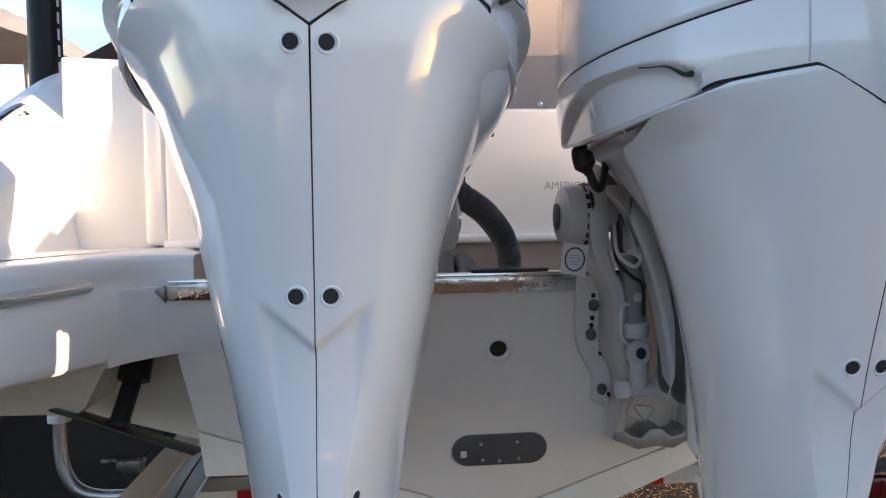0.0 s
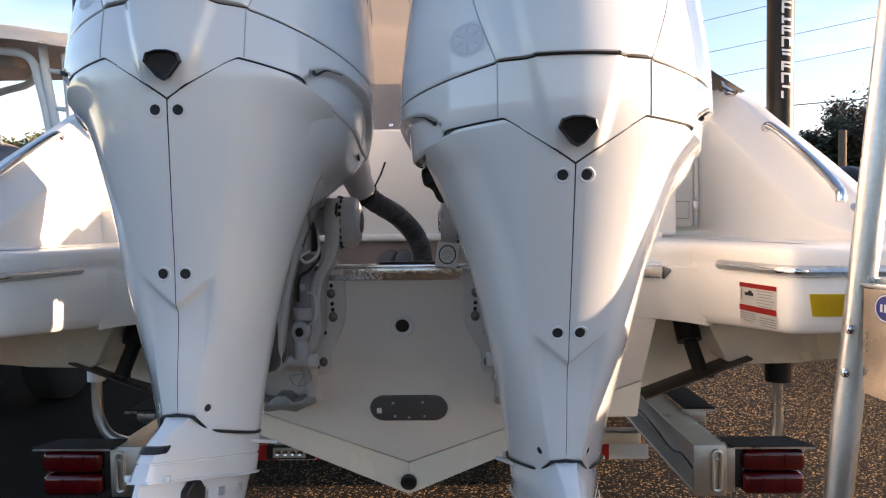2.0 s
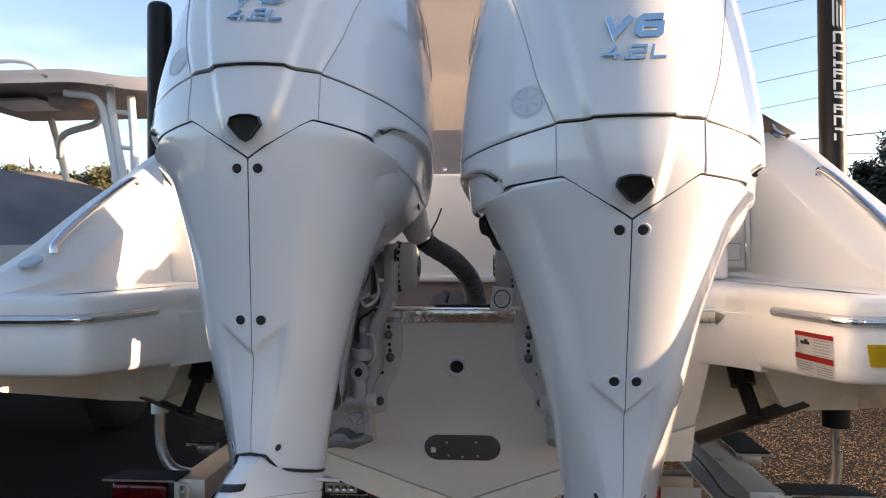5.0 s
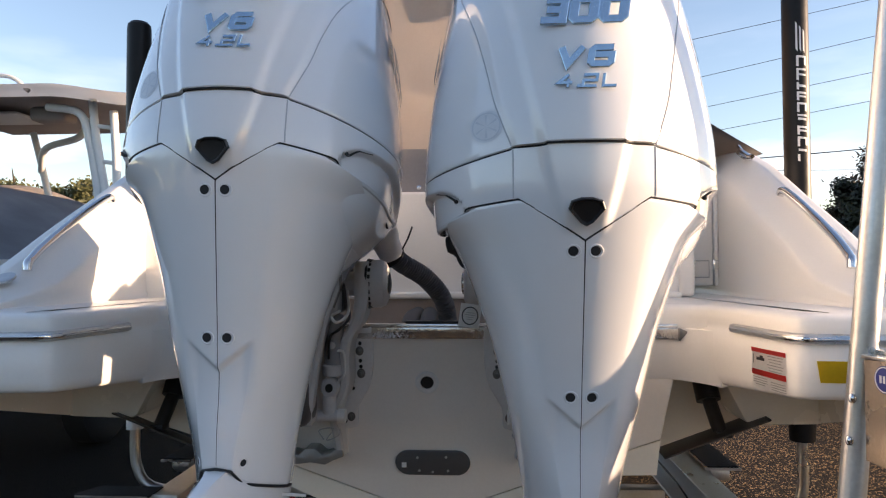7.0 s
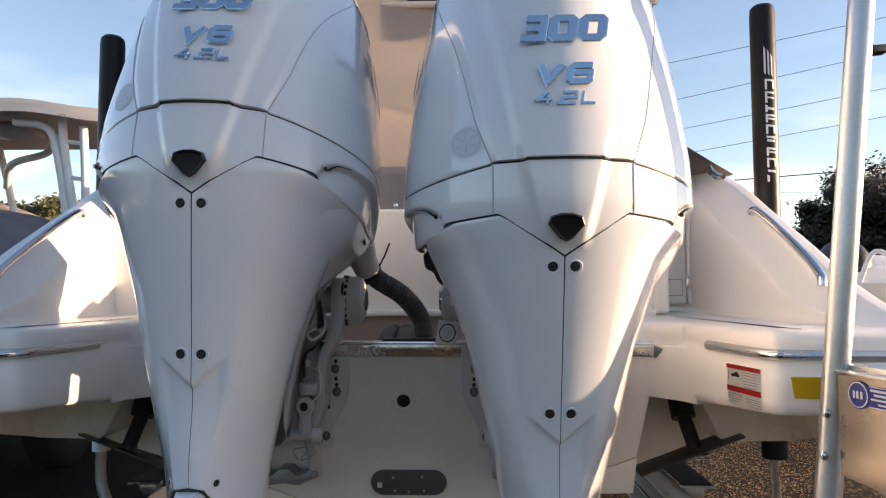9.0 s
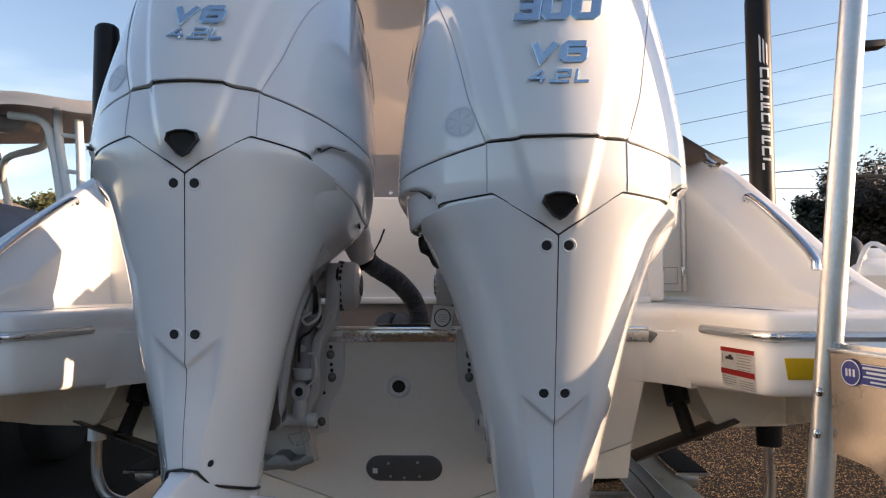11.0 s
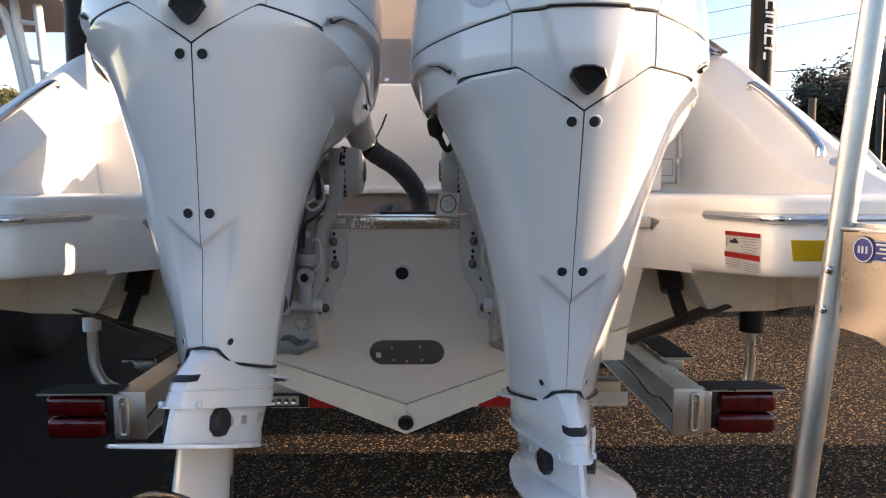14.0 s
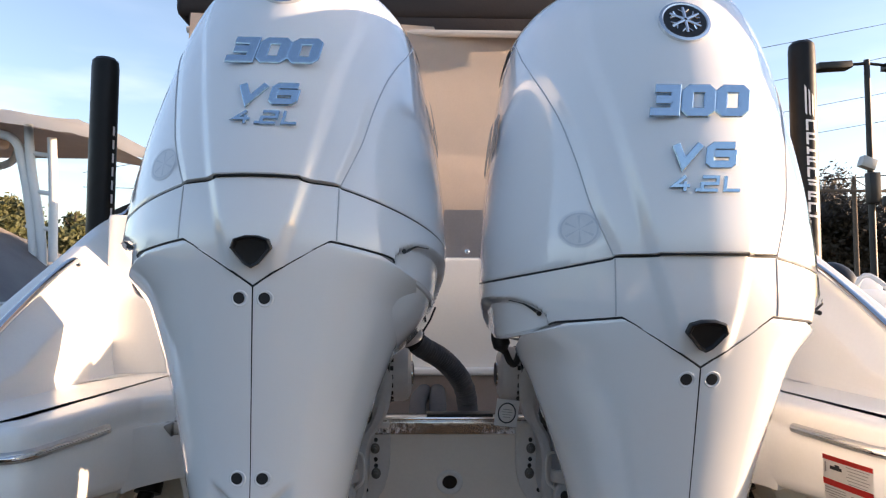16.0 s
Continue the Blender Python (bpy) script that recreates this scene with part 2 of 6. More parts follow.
def tube(pts, r, n=14, bm=None, cap=True, closed=False):
    """A round bar along points; r is a number or one per point."""
    out = bm or bmesh.new()
    P = [Vector(p) for p in pts]
    R = r if isinstance(r, (list, tuple)) else [r] * len(P)
    rings, prev = [], None
    for i, p in enumerate(P):
        a, b = (P[i - 1] if i or closed else P[i]), (P[(i + 1) % len(P)] if i + 1 < len(P) or closed else P[i])
        d = (b - a).normalized()
        if prev is None:
            u = d.cross(Vector((0, 0, 1)))
            u = u.normalized() if u.length > 1e-3 else Vector((1, 0, 0))
        else:
            u = (prev - d * prev.dot(d)).normalized()
        prev = u
        w = d.cross(u)
        rings.append([out.verts.new(p + (u * math.cos(t) + w * math.sin(t)) * R[i]) for t in (2 * math.pi * k / n for k in range(n))])
    for i in range(len(rings) - (0 if closed else 1)):
        A, B = rings[i], rings[(i + 1) % len(rings)]
        for k in range(n):
            out.faces.new((A[k], A[(k + 1) % n], B[(k + 1) % n], B[k]))
    if cap and not closed:
        out.faces.new(rings[0]); out.faces.new(rings[-1][::-1])
    return out


def spline(pts, per=8):
    """Points along a smooth curve through pts."""
    P = [Vector(p) for p in pts]
    P = [P[0] * 2 - P[1]] + P + [P[-1] * 2 - P[-2]]
    out = []
    for i in range(1, len(P) - 2):
        for k in range(per):
            t = k / per
            out.append(0.5 * ((2 * P[i]) + (P[i + 1] - P[i - 1]) * t + (2 * P[i - 1] - 5 * P[i] + 4 * P[i + 1] - P[i + 2]) * t * t + (3 * P[i] - P[i - 1] - 3 * P[i + 1] + P[i + 2]) * t ** 3))
    return out + [P[-2]]


def lathe(profile, n=28, m=None, bm=None):
    """Turned shape round z from (radius, height) pairs."""
    out = bm or bmesh.new()
    m = m or Matrix()
    rings = [[out.verts.new(m @ Vector((r * math.cos(2 * math.pi * k / n), r * math.sin(2 * math.pi * k / n), h))) for k in range(n)] for r, h in profile]
    for A, B in zip(rings, rings[1:]):
        for k in range(n):
            out.faces.new((A[k], A[(k + 1) % n], B[(k + 1) % n], B[k]))
    out.faces.new(rings[0]); out.faces.new(rings[-1][::-1])
    return out


def prism(outline, a, b, axis="y", bevel=0.0, seg=2, bm=None):
    """A flat outline pushed out from a to b along an axis. The outline's two numbers are the other axes, in order."""
    out = bm or bmesh.new()
    put = {"x": lambda p, h: (h, p[0], p[1]), "y": lambda p, h: (p[0], h, p[1]), "z": lambda p, h: (p[0], p[1], h)}[axis]
    A = [out.verts.new(put(p, a)) for p in outline]
    B = [out.verts.new(put(p, b)) for p in outline]
    n = len(A)
    fs = [out.faces.new(A), out.faces.new(B[::-1])]
    for k in range(n):
        fs.append(out.faces.new((A[k], B[k], B[(k + 1) % n], A[(k + 1) % n])))
    if bevel:
        es = [e for e in {e for f in fs for e in f.edges}]
        bmesh.ops.recalc_face_normals(out, faces=fs)
        bmesh.ops.bevel(out, geom=es, offset=bevel, segments=seg, affect="EDGES", profile=0.5, clamp_overlap=True)
    return out


def sheet(fn, nu, nv, closed=False, bm=None):
    """A surface fn(u, v) with u, v from 0 to 1."""
    out = bm or bmesh.new()
    g = [[out.verts.new(fn(i / nu, j / nv)) for i in range(nu if closed else nu + 1)] for j in range(nv + 1)]
    for j in range(nv):
        for i in range(nu):
            k = (i + 1) % nu if closed else i + 1
            out.faces.new((g[j][i], g[j][k], g[j + 1][k], g[j + 1][i]))
    return out


def curve1(xs, ys):
    """A smooth function through the pairs (xs, ys)."""
    xs, ys = list(xs), list(ys)
    ms = [(ys[1] - ys[0]) / (xs[1] - xs[0])]
    for i in range(1, len(xs) - 1):
        a, b = (ys[i] - ys[i - 1]) / (xs[i] - xs[i - 1]), (ys[i + 1] - ys[i]) / (xs[i + 1] - xs[i])
        ms.append(0.0 if a * b <= 0 else 2 * a * b / (a + b))
    ms.append((ys[-1] - ys[-2]) / (xs[-1] - xs[-2]))

    def f(x):
        if x <= xs[0]:
            return ys[0] + ms[0] * (x - xs[0])
        if x >= xs[-1]:
            return ys[-1] + ms[-1] * (x - xs[-1])
        i = max(k for k in range(len(xs) - 1) if xs[k] <= x)
        h = xs[i + 1] - xs[i]
        t = (x - xs[i]) / h
        return (2 * t ** 3 - 3 * t * t + 1) * ys[i] + (t ** 3 - 2 * t * t + t) * h * ms[i] + (-2 * t ** 3 + 3 * t * t) * ys[i + 1] + (t ** 3 - t * t) * h * ms[i + 1]
    return f


def lettering(text, size, depth=0.002, shear=0.0, squeeze=1.0, bevel=0.0, heavy=0.0):
    """Raised letters as a bmesh in the xz plane, facing -y, centred."""
    cu = bpy.data.curves.new("letters", "FONT")
    cu.body, cu.size, cu.extrude, cu.shear, cu.bevel_depth = text, size, depth, shear, bevel
    cu.align_x, cu.align_y, cu.resolution_u = "CENTER", "CENTER", 3
    cu.offset = heavy * size
    ob = bpy.data.objects.new("letters", cu)
    scene.collection.objects.link(ob)
    me = bpy.data.meshes.new_from_object(ob.evaluated_get(bpy.context.evaluated_depsgraph_get()))
    bpy.data.objects.remove(ob)
    bpy.data.curves.remove(cu)
    bm = bmesh.new()
    bm.from_mesh(me)
    bpy.data.meshes.remove(me)
    return moved(bm, Matrix.Rotation(radians(90), 4, "X") @ Matrix.Diagonal((squeeze, 1, 1, 1)))

# ---- ground ----
bm = bmesh.new()
bmesh.ops.create_grid(bm, x_segments=8, y_segments=8, size=600)
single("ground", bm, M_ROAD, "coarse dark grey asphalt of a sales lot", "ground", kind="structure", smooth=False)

# ---- outboard engines ----
rear_y = curve1([-0.52, -0.44, -0.32, -0.20, -0.10, 0.0, 0.087, 0.160, 0.19, 0.26, 0.40, 0.50, 0.60, 0.68, 0.74, 0.78, 0.80], [-0.518, -0.536, -0.560, -0.587, -0.615, -0.643, -0.6665, -0.6835, -0.6865, -0.6870, -0.676, -0.658, -0.630, -0.594, -0.548, -0.49, -0.42])
half_w = curve1([-0.52, 0.09, 0.16, 0.20, 0.27, 0.35, 0.47, 0.58, 0.70, 0.77, 0.80], [0.26, 0.298, 0.306, 0.309, 0.308, 0.301, 0.285, 0.267, 0.241, 0.200, 0.14])
mid_y = curve1([-0.52, 0.10, 0.30, 0.60, 0.80], [-0.38, -0.38, -0.35, -0.28, -0.22])
front_y = curve1([-0.52, 0.02, 0.08, 0.16, 0.30, 0.60, 0.72, 0.80], [0.0, 0.08, 0.14, 0.155, 0.16, 0.14, 0.06, -0.10])
# the lower cowl is narrower and flares out to meet the band
low_w = curve1([-0.52, -0.454, -0.284, -0.19, -0.083, -0.02, 0.03, 0.07, 0.11, 0.13, 0.15, 0.17], [0.092, 0.100, 0.128, 0.148, 0.171, 0.191, 0.209, 0.227, 0.249, 0.264, 0.284, 0.302])
low_reach = curve1([-0.52, -0.05, 0.02, 0.06, 0.10, 0.13, 0.17], [124, 123, 116, 105, 90, 72, 52])
low_mid = curve1([-0.52, -0.45, -0.20, 0.0, 0.10, 0.17], [-0.37, -0.38, -0.42, -0.43, -0.41, -0.38])
panel_w = curve1([0.08, 0.26, 0.38, 0.48, 0.62, 0.76], [0.030, 0.076, 0.100, 0.119, 0.144, 0.130])
# line of the side seam up the top cowl
side_seam = curve1([0.256, 0.30, 0.343, 0.40, 0.44, 0.49, 0.55, 0.60, 0.66, 0.715], [0.126, 0.142, 0.156, 0.168, 0.177, 0.189, 0.207, 0.221, 0.231, 0.232])
# straight taper of the lower cowl's rear face, and the arch over the grip recess in the band
face_w = curve1([-0.52, -0.30, -0.10, 0.0, 0.05, 0.10, 0.15, 0.18], [0.103, 0.150, 0.212, 0.250, 0.270, 0.290, 0.304, 0.309])
# half width of the middle face, from the corners of the V seam down to the foot
ridge_w = curve1([-0.56, -0.45, -0.36, -0.26, -0.09, 0.16], [0.022, 0.029, 0.042, 0.058, 0.082, 0.118])
arch_z = curve1([44, 48, 55, 62, 80, 100, 118], [0.150, 0.174, 0.189, 0.194, 0.192, 0.165, 0.10])


def step01(t):
    t = max(0.0, min(1.0, t))
    return t * t * (3 - 2 * t)


def relief(x, z):
    """Raised middle panel of the upper cowl and the chevron fold of the lower one."""
    d = 0.0
    if z > 0.10:
        d += 0.011 * step01((panel_w(z) + 0.010 - abs(x)) / 0.020) * step01((z - 0.092) / 0.05)
    if z > 0.256:
        d += 0.007 * step01((side_seam(min(z, 0.715)) - abs(x)) / (0.010 + 0.045 * (z - 0.256))) * step01((0.74 - z) / 0.06)
    edge = -0.262 + 0.85 * abs(x)
    if abs(x) < 0.075 and z < 0.0:
        fade = step01((0.072 - abs(x)) / 0.03)
        d -= 0.010 * fade * step01((edge + 0.006 - z) / 0.012) * step01((z + 0.40) / 0.12)
    return d


def cowl(a, z, off=0.0, low=False):
    w, ry, my, fy = half_w(z), rear_y(z), mid_y(z), front_y(z)
    if low:
        w, my, fy = low_w(z), low_mid(z), -0.24
    s, c = math.sin(a), math.cos(a)
    x = w * s
    if low and c > 0:
        # a nearly flat middle face, then side planes that fall away and roll forward
        rw, fw = ridge_w(z), face_w(z)
        base = 1 - math.sqrt(1 - (min(abs(x), rw) / fw) ** 2)
        t = max(0.0, min(1.0, (abs(x) - rw) / max(0.02, w - rw)))
        lin = 0.22 + 0.50 * step01((-0.20 - z) / 0.26)
        fold = ry + (my - ry) * (base + (1 - base) * (lin * t + (1 - lin) * (1 - math.sqrt(1 - t * t))))
        flush = my - (my - ry) * math.sqrt(max(0.0, 1 - (x / fw) ** 2))
        y = flush + (fold - flush) * step01((0.165 - z) / 0.09)
    else:
        y = my - (my - ry) * c if c > 0 else my - (fy - my) * c
    if c > 0:
        y -= relief(x, z) * c
    if not low and z < 0.21:
        d = math.degrees(abs(math.atan2(s, c)))
        if 44 < d < 118:
            off -= 0.017 * step01((arch_z(d) - z) / 0.012) * step01((d - 44) / 5) * step01((118 - d) / 20)
    if low:
        # the sides open out towards the front
        d = math.degrees(abs(math.atan2(s, c)))
        x *= 1 + 0.05 * step01((d - 62) / 45) * step01((z + 0.20) / 0.16) * step01((0.15 - z) / 0.07)
    return Vector((x + off * s, y - off * c, z))


def on_cowl(x, z, off=0.0):
    """Point and tilt of the rear surface at x, z."""
    low = z < v_line(x)
    f = lambda u, h: cowl(math.asin(max(-1, min(1, u / (low_w(h) if low else half_w(h))))), h, off, low)
    p = f(x, z)
    tx, tz = f(x + 0.004, z) - f(x - 0.004, z), f(x, z + 0.004) - f(x, z - 0.004)
    nrm = tx.cross(tz).normalized()
    ux = tx.normalized()
    m = Matrix((ux, -nrm, ux.cross(-nrm) * 1)).transposed().to_4x4()
    m.translation = p
    return m


def v_line(x):
    x = abs(x)
    return 0.087 + 0.650 * x if x < 0.115 else (0.162 - 0.10 * (x - 0.115) if x < 0.205 else 0.153 - 0.36 * (x - 0.205))


def top_line(x):
    x = abs(x)
    return 0.2565 if x < 0.066 else (0.2545 if x < 0.125 else 0.252 - 0.19 * (x - 0.125))


def foot_line(x):
    x = abs(x)
    if x < 0.027:
        return -0.447 - 0.15 * x
    return -0.451 - 1.6 * (x - 0.027) if x < 0.043 else -0.4766 - 0.28 * (x - 0.043)


def square(a):
    """The sine of an angle, held at its end value past a right angle."""
    return math.sin(max(-math.pi / 2, min(math.pi / 2, a)))


def shell(lo, hi, angles, nv, xw, low=False, closed=False, curl=False):
    """A cowl shell between two edges, with its rims turned in."""
    gap = 0.0015
    rows = []
    def row(k, off, rim):
        out = []
        for a in angles:
            x = xw * math.sin(bend(a, 0.15) if low else a)
            z0, z1 = lo(xw * (square(a) if low else math.sin(a))) + gap, hi(x) - gap
            z = z0 + (z1 - z0) * k - rim
            out.append(cowl(bend(a, z) if low else a, z, off, low))
        return out
    if curl:
        rows.append(row(0, -0.075, 0.012)); rows.append(row(0, -0.040, 0.014)); rows.append(row(0, -0.014, 0.007))
    rows.append(row(0, -0.014, 0) if not curl else row(0, -0.006, 0.003)); rows.append(row(0, -0.0015, 0))
    for j in range(nv + 1):
        rows.append(row(0.004 + 0.992 * j / nv, 0, 0))
    rows.append(row(1, -0.0015, 0)); rows.append(row(1, -0.014, 0))
    bm = bmesh.new()
    g = [[bm.verts.new(p) for p in r] for r in rows]
    n = len(angles)
    for A, B in zip(g, g[1:]):
        for i in range(n if closed else n - 1):
            k = (i + 1) % n
            bm.faces.new((A[i], A[k], B[k], B[i]))
    return bm, g


def bend(a, z):
    """The lower cowl ends sooner round the side near its top, where the cut-out is."""
    d = math.degrees(abs(a))
    if d > 40:
        d = 40 + (d - 40) * (low_reach(z) - 40) / 78
    return math.copysign(math.radians(d), a)


def fan(n0, n1, extra=()):
    a, d = [], n0
    while d < n1:
        a.append(math.radians(d))
        d += 0.8 if abs(d) < 44 else (1.6 if abs(d) < 120 else 4.0)
    return sorted(a + [math.radians(n1)] + list(extra))


def water_outlet(t):
    """Black six-sided outlet bezel."""
    hexa = [(-0.032, 0.004), (-0.027, 0.018), (-0.010, 0.0235), (0.010, 0.0235), (0.027, 0.018), (0.032, 0.004), (0.011, -0.021), (0, -0.027), (-0.011, -0.021)]
    bm = bmesh.new()
    rings = []
    for k, y in ((1.0, 0.006), (1.0, -0.001), (0.94, -0.003), (0.84, -0.002), (0.76, 0.0015), (0.40, 0.0022)):
        rings.append([bm.verts.new((x * k, y, z * k)) for x, z in hexa])
    for A, B in zip(rings, rings[1:]):
        for i in range(len(hexa)):
            bm.faces.new((A[i], A[(i + 1) % len(hexa)], B[(i + 1) % len(hexa)], B[i]))
    bm.faces.new(rings[-1])
    return moved(bm, t)


GLYPHS = {
    "3": [[(0.05, 1), (1, 1), (1, 0), (-0.12, 0)], [(0.12, 0.52), (0.86, 0.52)]],
    "0": [[(0.5, 1), (0.14, 1), (0, 0.86), (0, 0.14), (0.14, 0), (0.86, 0), (1, 0.14), (1, 0.86), (0.86, 1), (0.5, 1)]],
    "V": [[(0, 1.06), (0.42, 0), (1.08, 1.06)]],
    "6": [[(1.04, 1), (0.16, 1), (0, 0.84), (0, 0.12), (0.12, 0), (0.88, 0), (1, 0.12), (1, 0.56), (0.18, 0.56)]],
    "4": [[(0.72, 1.05), (0.0, 0.34), (1.05, 0.34)], [(0.75, 0.66), (0.75, 0.46)], [(0.75, 0.22), (0.75, -0.06)]],
    ".": [[(0.1, 0.02), (0.5, 0.02)]],
    "2": [[(-0.02, 1), (1, 1), (1, 0.5), (0, 0.5), (0, 0), (1.04, 0)]],
    "L": [[(0, 1.08), (0, 0), (1.0, 0)]]}


def block_letters(txt, width, height):
    """Squared, slanted raised letters facing -y, made of mitred bars."""
    adv = {".": 0.50, "L": 1.22, "4": 1.22}
    tot = sum(adv.get(c, 1.38) for c in txt) - 0.38
    bw = width / tot
    th = {"300": 0.140, "V6": 0.150, "4.2L": 0.108}[txt] * height
    bm = bmesh.new()
    x0 = -width / 2
    for c in txt:
        for path in GLYPHS[c]:
            pts = [Vector((x0 + bw * (0.10 + 0.90 * p[0]), -height / 2 + th + p[1] * (height - 2 * th))) for p in path]
            shut = (pts[0] - pts[-1]).length < 1e-6
            n = len(pts)
            side = []
            for i, p in enumerate(pts):
                a = (p - pts[i - 1]).normalized() if i else ((pts[0] - pts[-2]).normalized() if shut else (pts[1] - p).normalized())
                b = (pts[i + 1] - p).normalized() if i < n - 1 else ((pts[1] - p).normalized() if shut else a)
                m = Vector((-a.y - b.y, a.x + b.x))
                k = m.length_squared / 2
                m = m / max(k, 0.25) * th * (1.2 if c in "03" and abs(m.x) > abs(m.y) else 1.0)
                side.append((p + m, p - m))
            ring = []
            for q in side:
                row = []
                for r, y, e in ((q[0], 0.0005, 0), (q[0], -0.0022, 0), (q[0].lerp(q[1], 0.10), -0.0030, 0), (q[0].lerp(q[1], 0.90), -0.0030, 0), (q[1], -0.0022, 0), (q[1], 0.0005, 0)):
                    row.append(bm.verts.new((r.x + 0.17 * r.y, y, r.y)))
                ring.append(row)
            for A, B in zip(ring, ring[1:]):
                for k in range(5):
                    bm.faces.new((A[k], A[k + 1], B[k + 1], B[k]))
            if not shut:
                bm.faces.new(ring[0]); bm.faces.new(ring[-1][::-1])
        x0 += bw * adv.get(c, 1.38)
    return bm


def screw_well(r):
    """Countersunk hole: a rounded white lip round a dark disc standing in for inner shade."""
    lip = lathe([(r * 1.28, -0.0006), (r * 1.22, 0.0008), (r * 1.08, 0.0012), (r * 1.02, 0.0008), (r * 0.95, 0.0006), (r * 0.92, -0.004)], 24)
    cup = lathe([(r * 0.86, 0.0011), (r * 0.80, 0.0012), (r * 0.5, 0.0012), (r * 0.45, -0.002)], 24)
    face = Matrix.Rotation(radians(90), 4, "X")
    return moved(lip, face), moved(cup, face)


def engine(name, piv, yaw, tilt, roll, label, badge_at):
    e = thing(name, label, "outboard engine", piv, "twin outboard engines")
    T = Matrix.Rotation(radians(yaw), 4, "Z") @ Matrix.Rotation(radians(tilt), 4, "X") @ Matrix.Rotation(radians(roll), 4, "Y")
    P = lambda nm, bm, m, par=None, lab="", **k: part(nm, moved(bm, T), m, par or e, lab, **k)
    # inner sheets behind the gaps, the apron's near-black standing in for shade
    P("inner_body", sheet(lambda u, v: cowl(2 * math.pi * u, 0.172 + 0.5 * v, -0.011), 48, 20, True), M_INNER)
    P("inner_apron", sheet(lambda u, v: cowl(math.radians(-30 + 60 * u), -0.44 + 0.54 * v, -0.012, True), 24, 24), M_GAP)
    P("apron_lining", sheet(lambda u, v: cowl(math.radians(-140 + 280 * u), -0.44 + 0.62 * v, -0.024, True), 48, 30), M_PEARL)
    # lower cowl in two halves
    va = math.asin(0.115 / 0.300)
    for sgn, nm in ((1, "lower_cowl_half"), (-1, "lower_cowl_half")):
        ex = (va, va + 0.01, math.asin(0.205 / 0.3))
        an = fan(0.30, 118, ex)
        bm, g = shell(lambda x: foot_line(x / 3), v_line, [sgn * a for a in an], 150, 0.300, low=True)
        P(nm, bm, M_PEARL)
    # turned-in front edge of the lower cowl
    for s in (1, -1):
        def rim(u, v):
            z = -0.43 + 0.49 * v
            a = bend(s * math.radians(118), z)
            p = cowl(a, z, -0.002, True)
            return p + Vector((s * (0.002 * math.sin(math.pi * u) - 0.030 * u * u), 0.045 * u * (0.35 + 0.65 * math.sin(math.pi * (0.15 + 0.7 * v))), 0.0))
        P("cowl_rim", sheet(rim, 6, 40), M_PEARL)
    # band between the two seams
    ex = [s * v for s in (1, -1) for v in (va, va + 0.012)] + [0.0]
    an = [a for a in fan(-180, 180, ex)]
    bm, g = shell(v_line, top_line, an, 34, 0.304)
    P("middle_cowl", bm, M_PEARL)
    # black rubber seals in the seams
    sl = [cowl(a, foot_line(0.1 * square(a)), 0.0022, True) for a in fan(-100, 100, ())]
    P("seal", tube(sl, 0.0030, 8), M_BLACK)
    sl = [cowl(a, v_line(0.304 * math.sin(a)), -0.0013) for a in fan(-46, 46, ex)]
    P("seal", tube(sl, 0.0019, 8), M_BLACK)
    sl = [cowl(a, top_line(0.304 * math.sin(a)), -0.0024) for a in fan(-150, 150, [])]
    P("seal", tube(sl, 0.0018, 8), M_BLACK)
    # underside of the band at the sides, curling in under the cowl
    for s in (1, -1):
        bm = bmesh.new()
        rows = []
        for off, dz in ((0.0, 0.0), (-0.002, 0.005), (-0.006, 0.0065), (-0.011, 0.003), (-0.014, -0.015), (-0.018, -0.075)):
            rows.append([bm.verts.new(cowl(s * a, v_line(0.304 * math.sin(a)) + 0.0016 - dz * step01((math.degrees(a) - 42) / 20), off)) for a in (math.radians(42 + 138 * k / 40) for k in range(41))])
        for A, B in zip(rows, rows[1:]):
            for k in range(40):
                bm.faces.new((A[k], A[k + 1], B[k + 1], B[k]))
        P("cowl_underside", bm, M_PEARL)
    # white fairing between the band and the lower cowl's front edge
    for s in (1, -1):
        def fairing(u, v):
            a = s * math.radians(50 + 92 * u)
            top_, low_ = cowl(a, v_line(0.304 * square(a)) - 0.004, -0.022), cowl(a, -0.06, -0.014, True)
            p = top_.lerp(low_, v)
            k = v ** (0.36 + (1.2 * u if s > 0 else 0.0))
            p.x = top_.x + (low_.x - top_.x) * k
            return p
        P("side_fairing", sheet(fairing, 26, 24), M_PEARL)
        if s > 0:
            # web closing the space between the band's edge and the fairing
            def web(u, v):
                a = math.radians(58 + 84 * u)
                p, q = cowl(a, v_line(0.304 * math.sin(a)) + 0.001, -0.006), fairing((math.degrees(a) - 50) / 92, 0.55)
                return p.lerp(q, v) + Vector((0.012 * math.sin(math.pi * v), 0.0, 0.0))
            P("fairing_web", sheet(web, 24, 14), M_PEARL)
            P("web_hole", lathe([(0.011, -0.002), (0.011, 0.002), (0.008, 0.001)], 16, Matrix.Translation(web(0.55, 0.18)) @ Matrix.Rotation(radians(80), 4, "Y")), M_BLACK)
        P("fairing_hole", lathe([(0.011, -0.002), (0.011, 0.002), (0.008, 0.001)], 16, Matrix.Translation(fairing(0.42, 0.20)) @ Matrix.Rotation(radians(70 * s), 4, "Y") @ Matrix.Rotation(radians(40), 4, "X")), M_BLACK)
    # top cowl
    an = fan(-179.9, 176)
    bm, g = shell(top_line, lambda x: 0.800, an, 60, 0.3, closed=True)
    bm.faces.new([v for v in g[-2]][::-1])
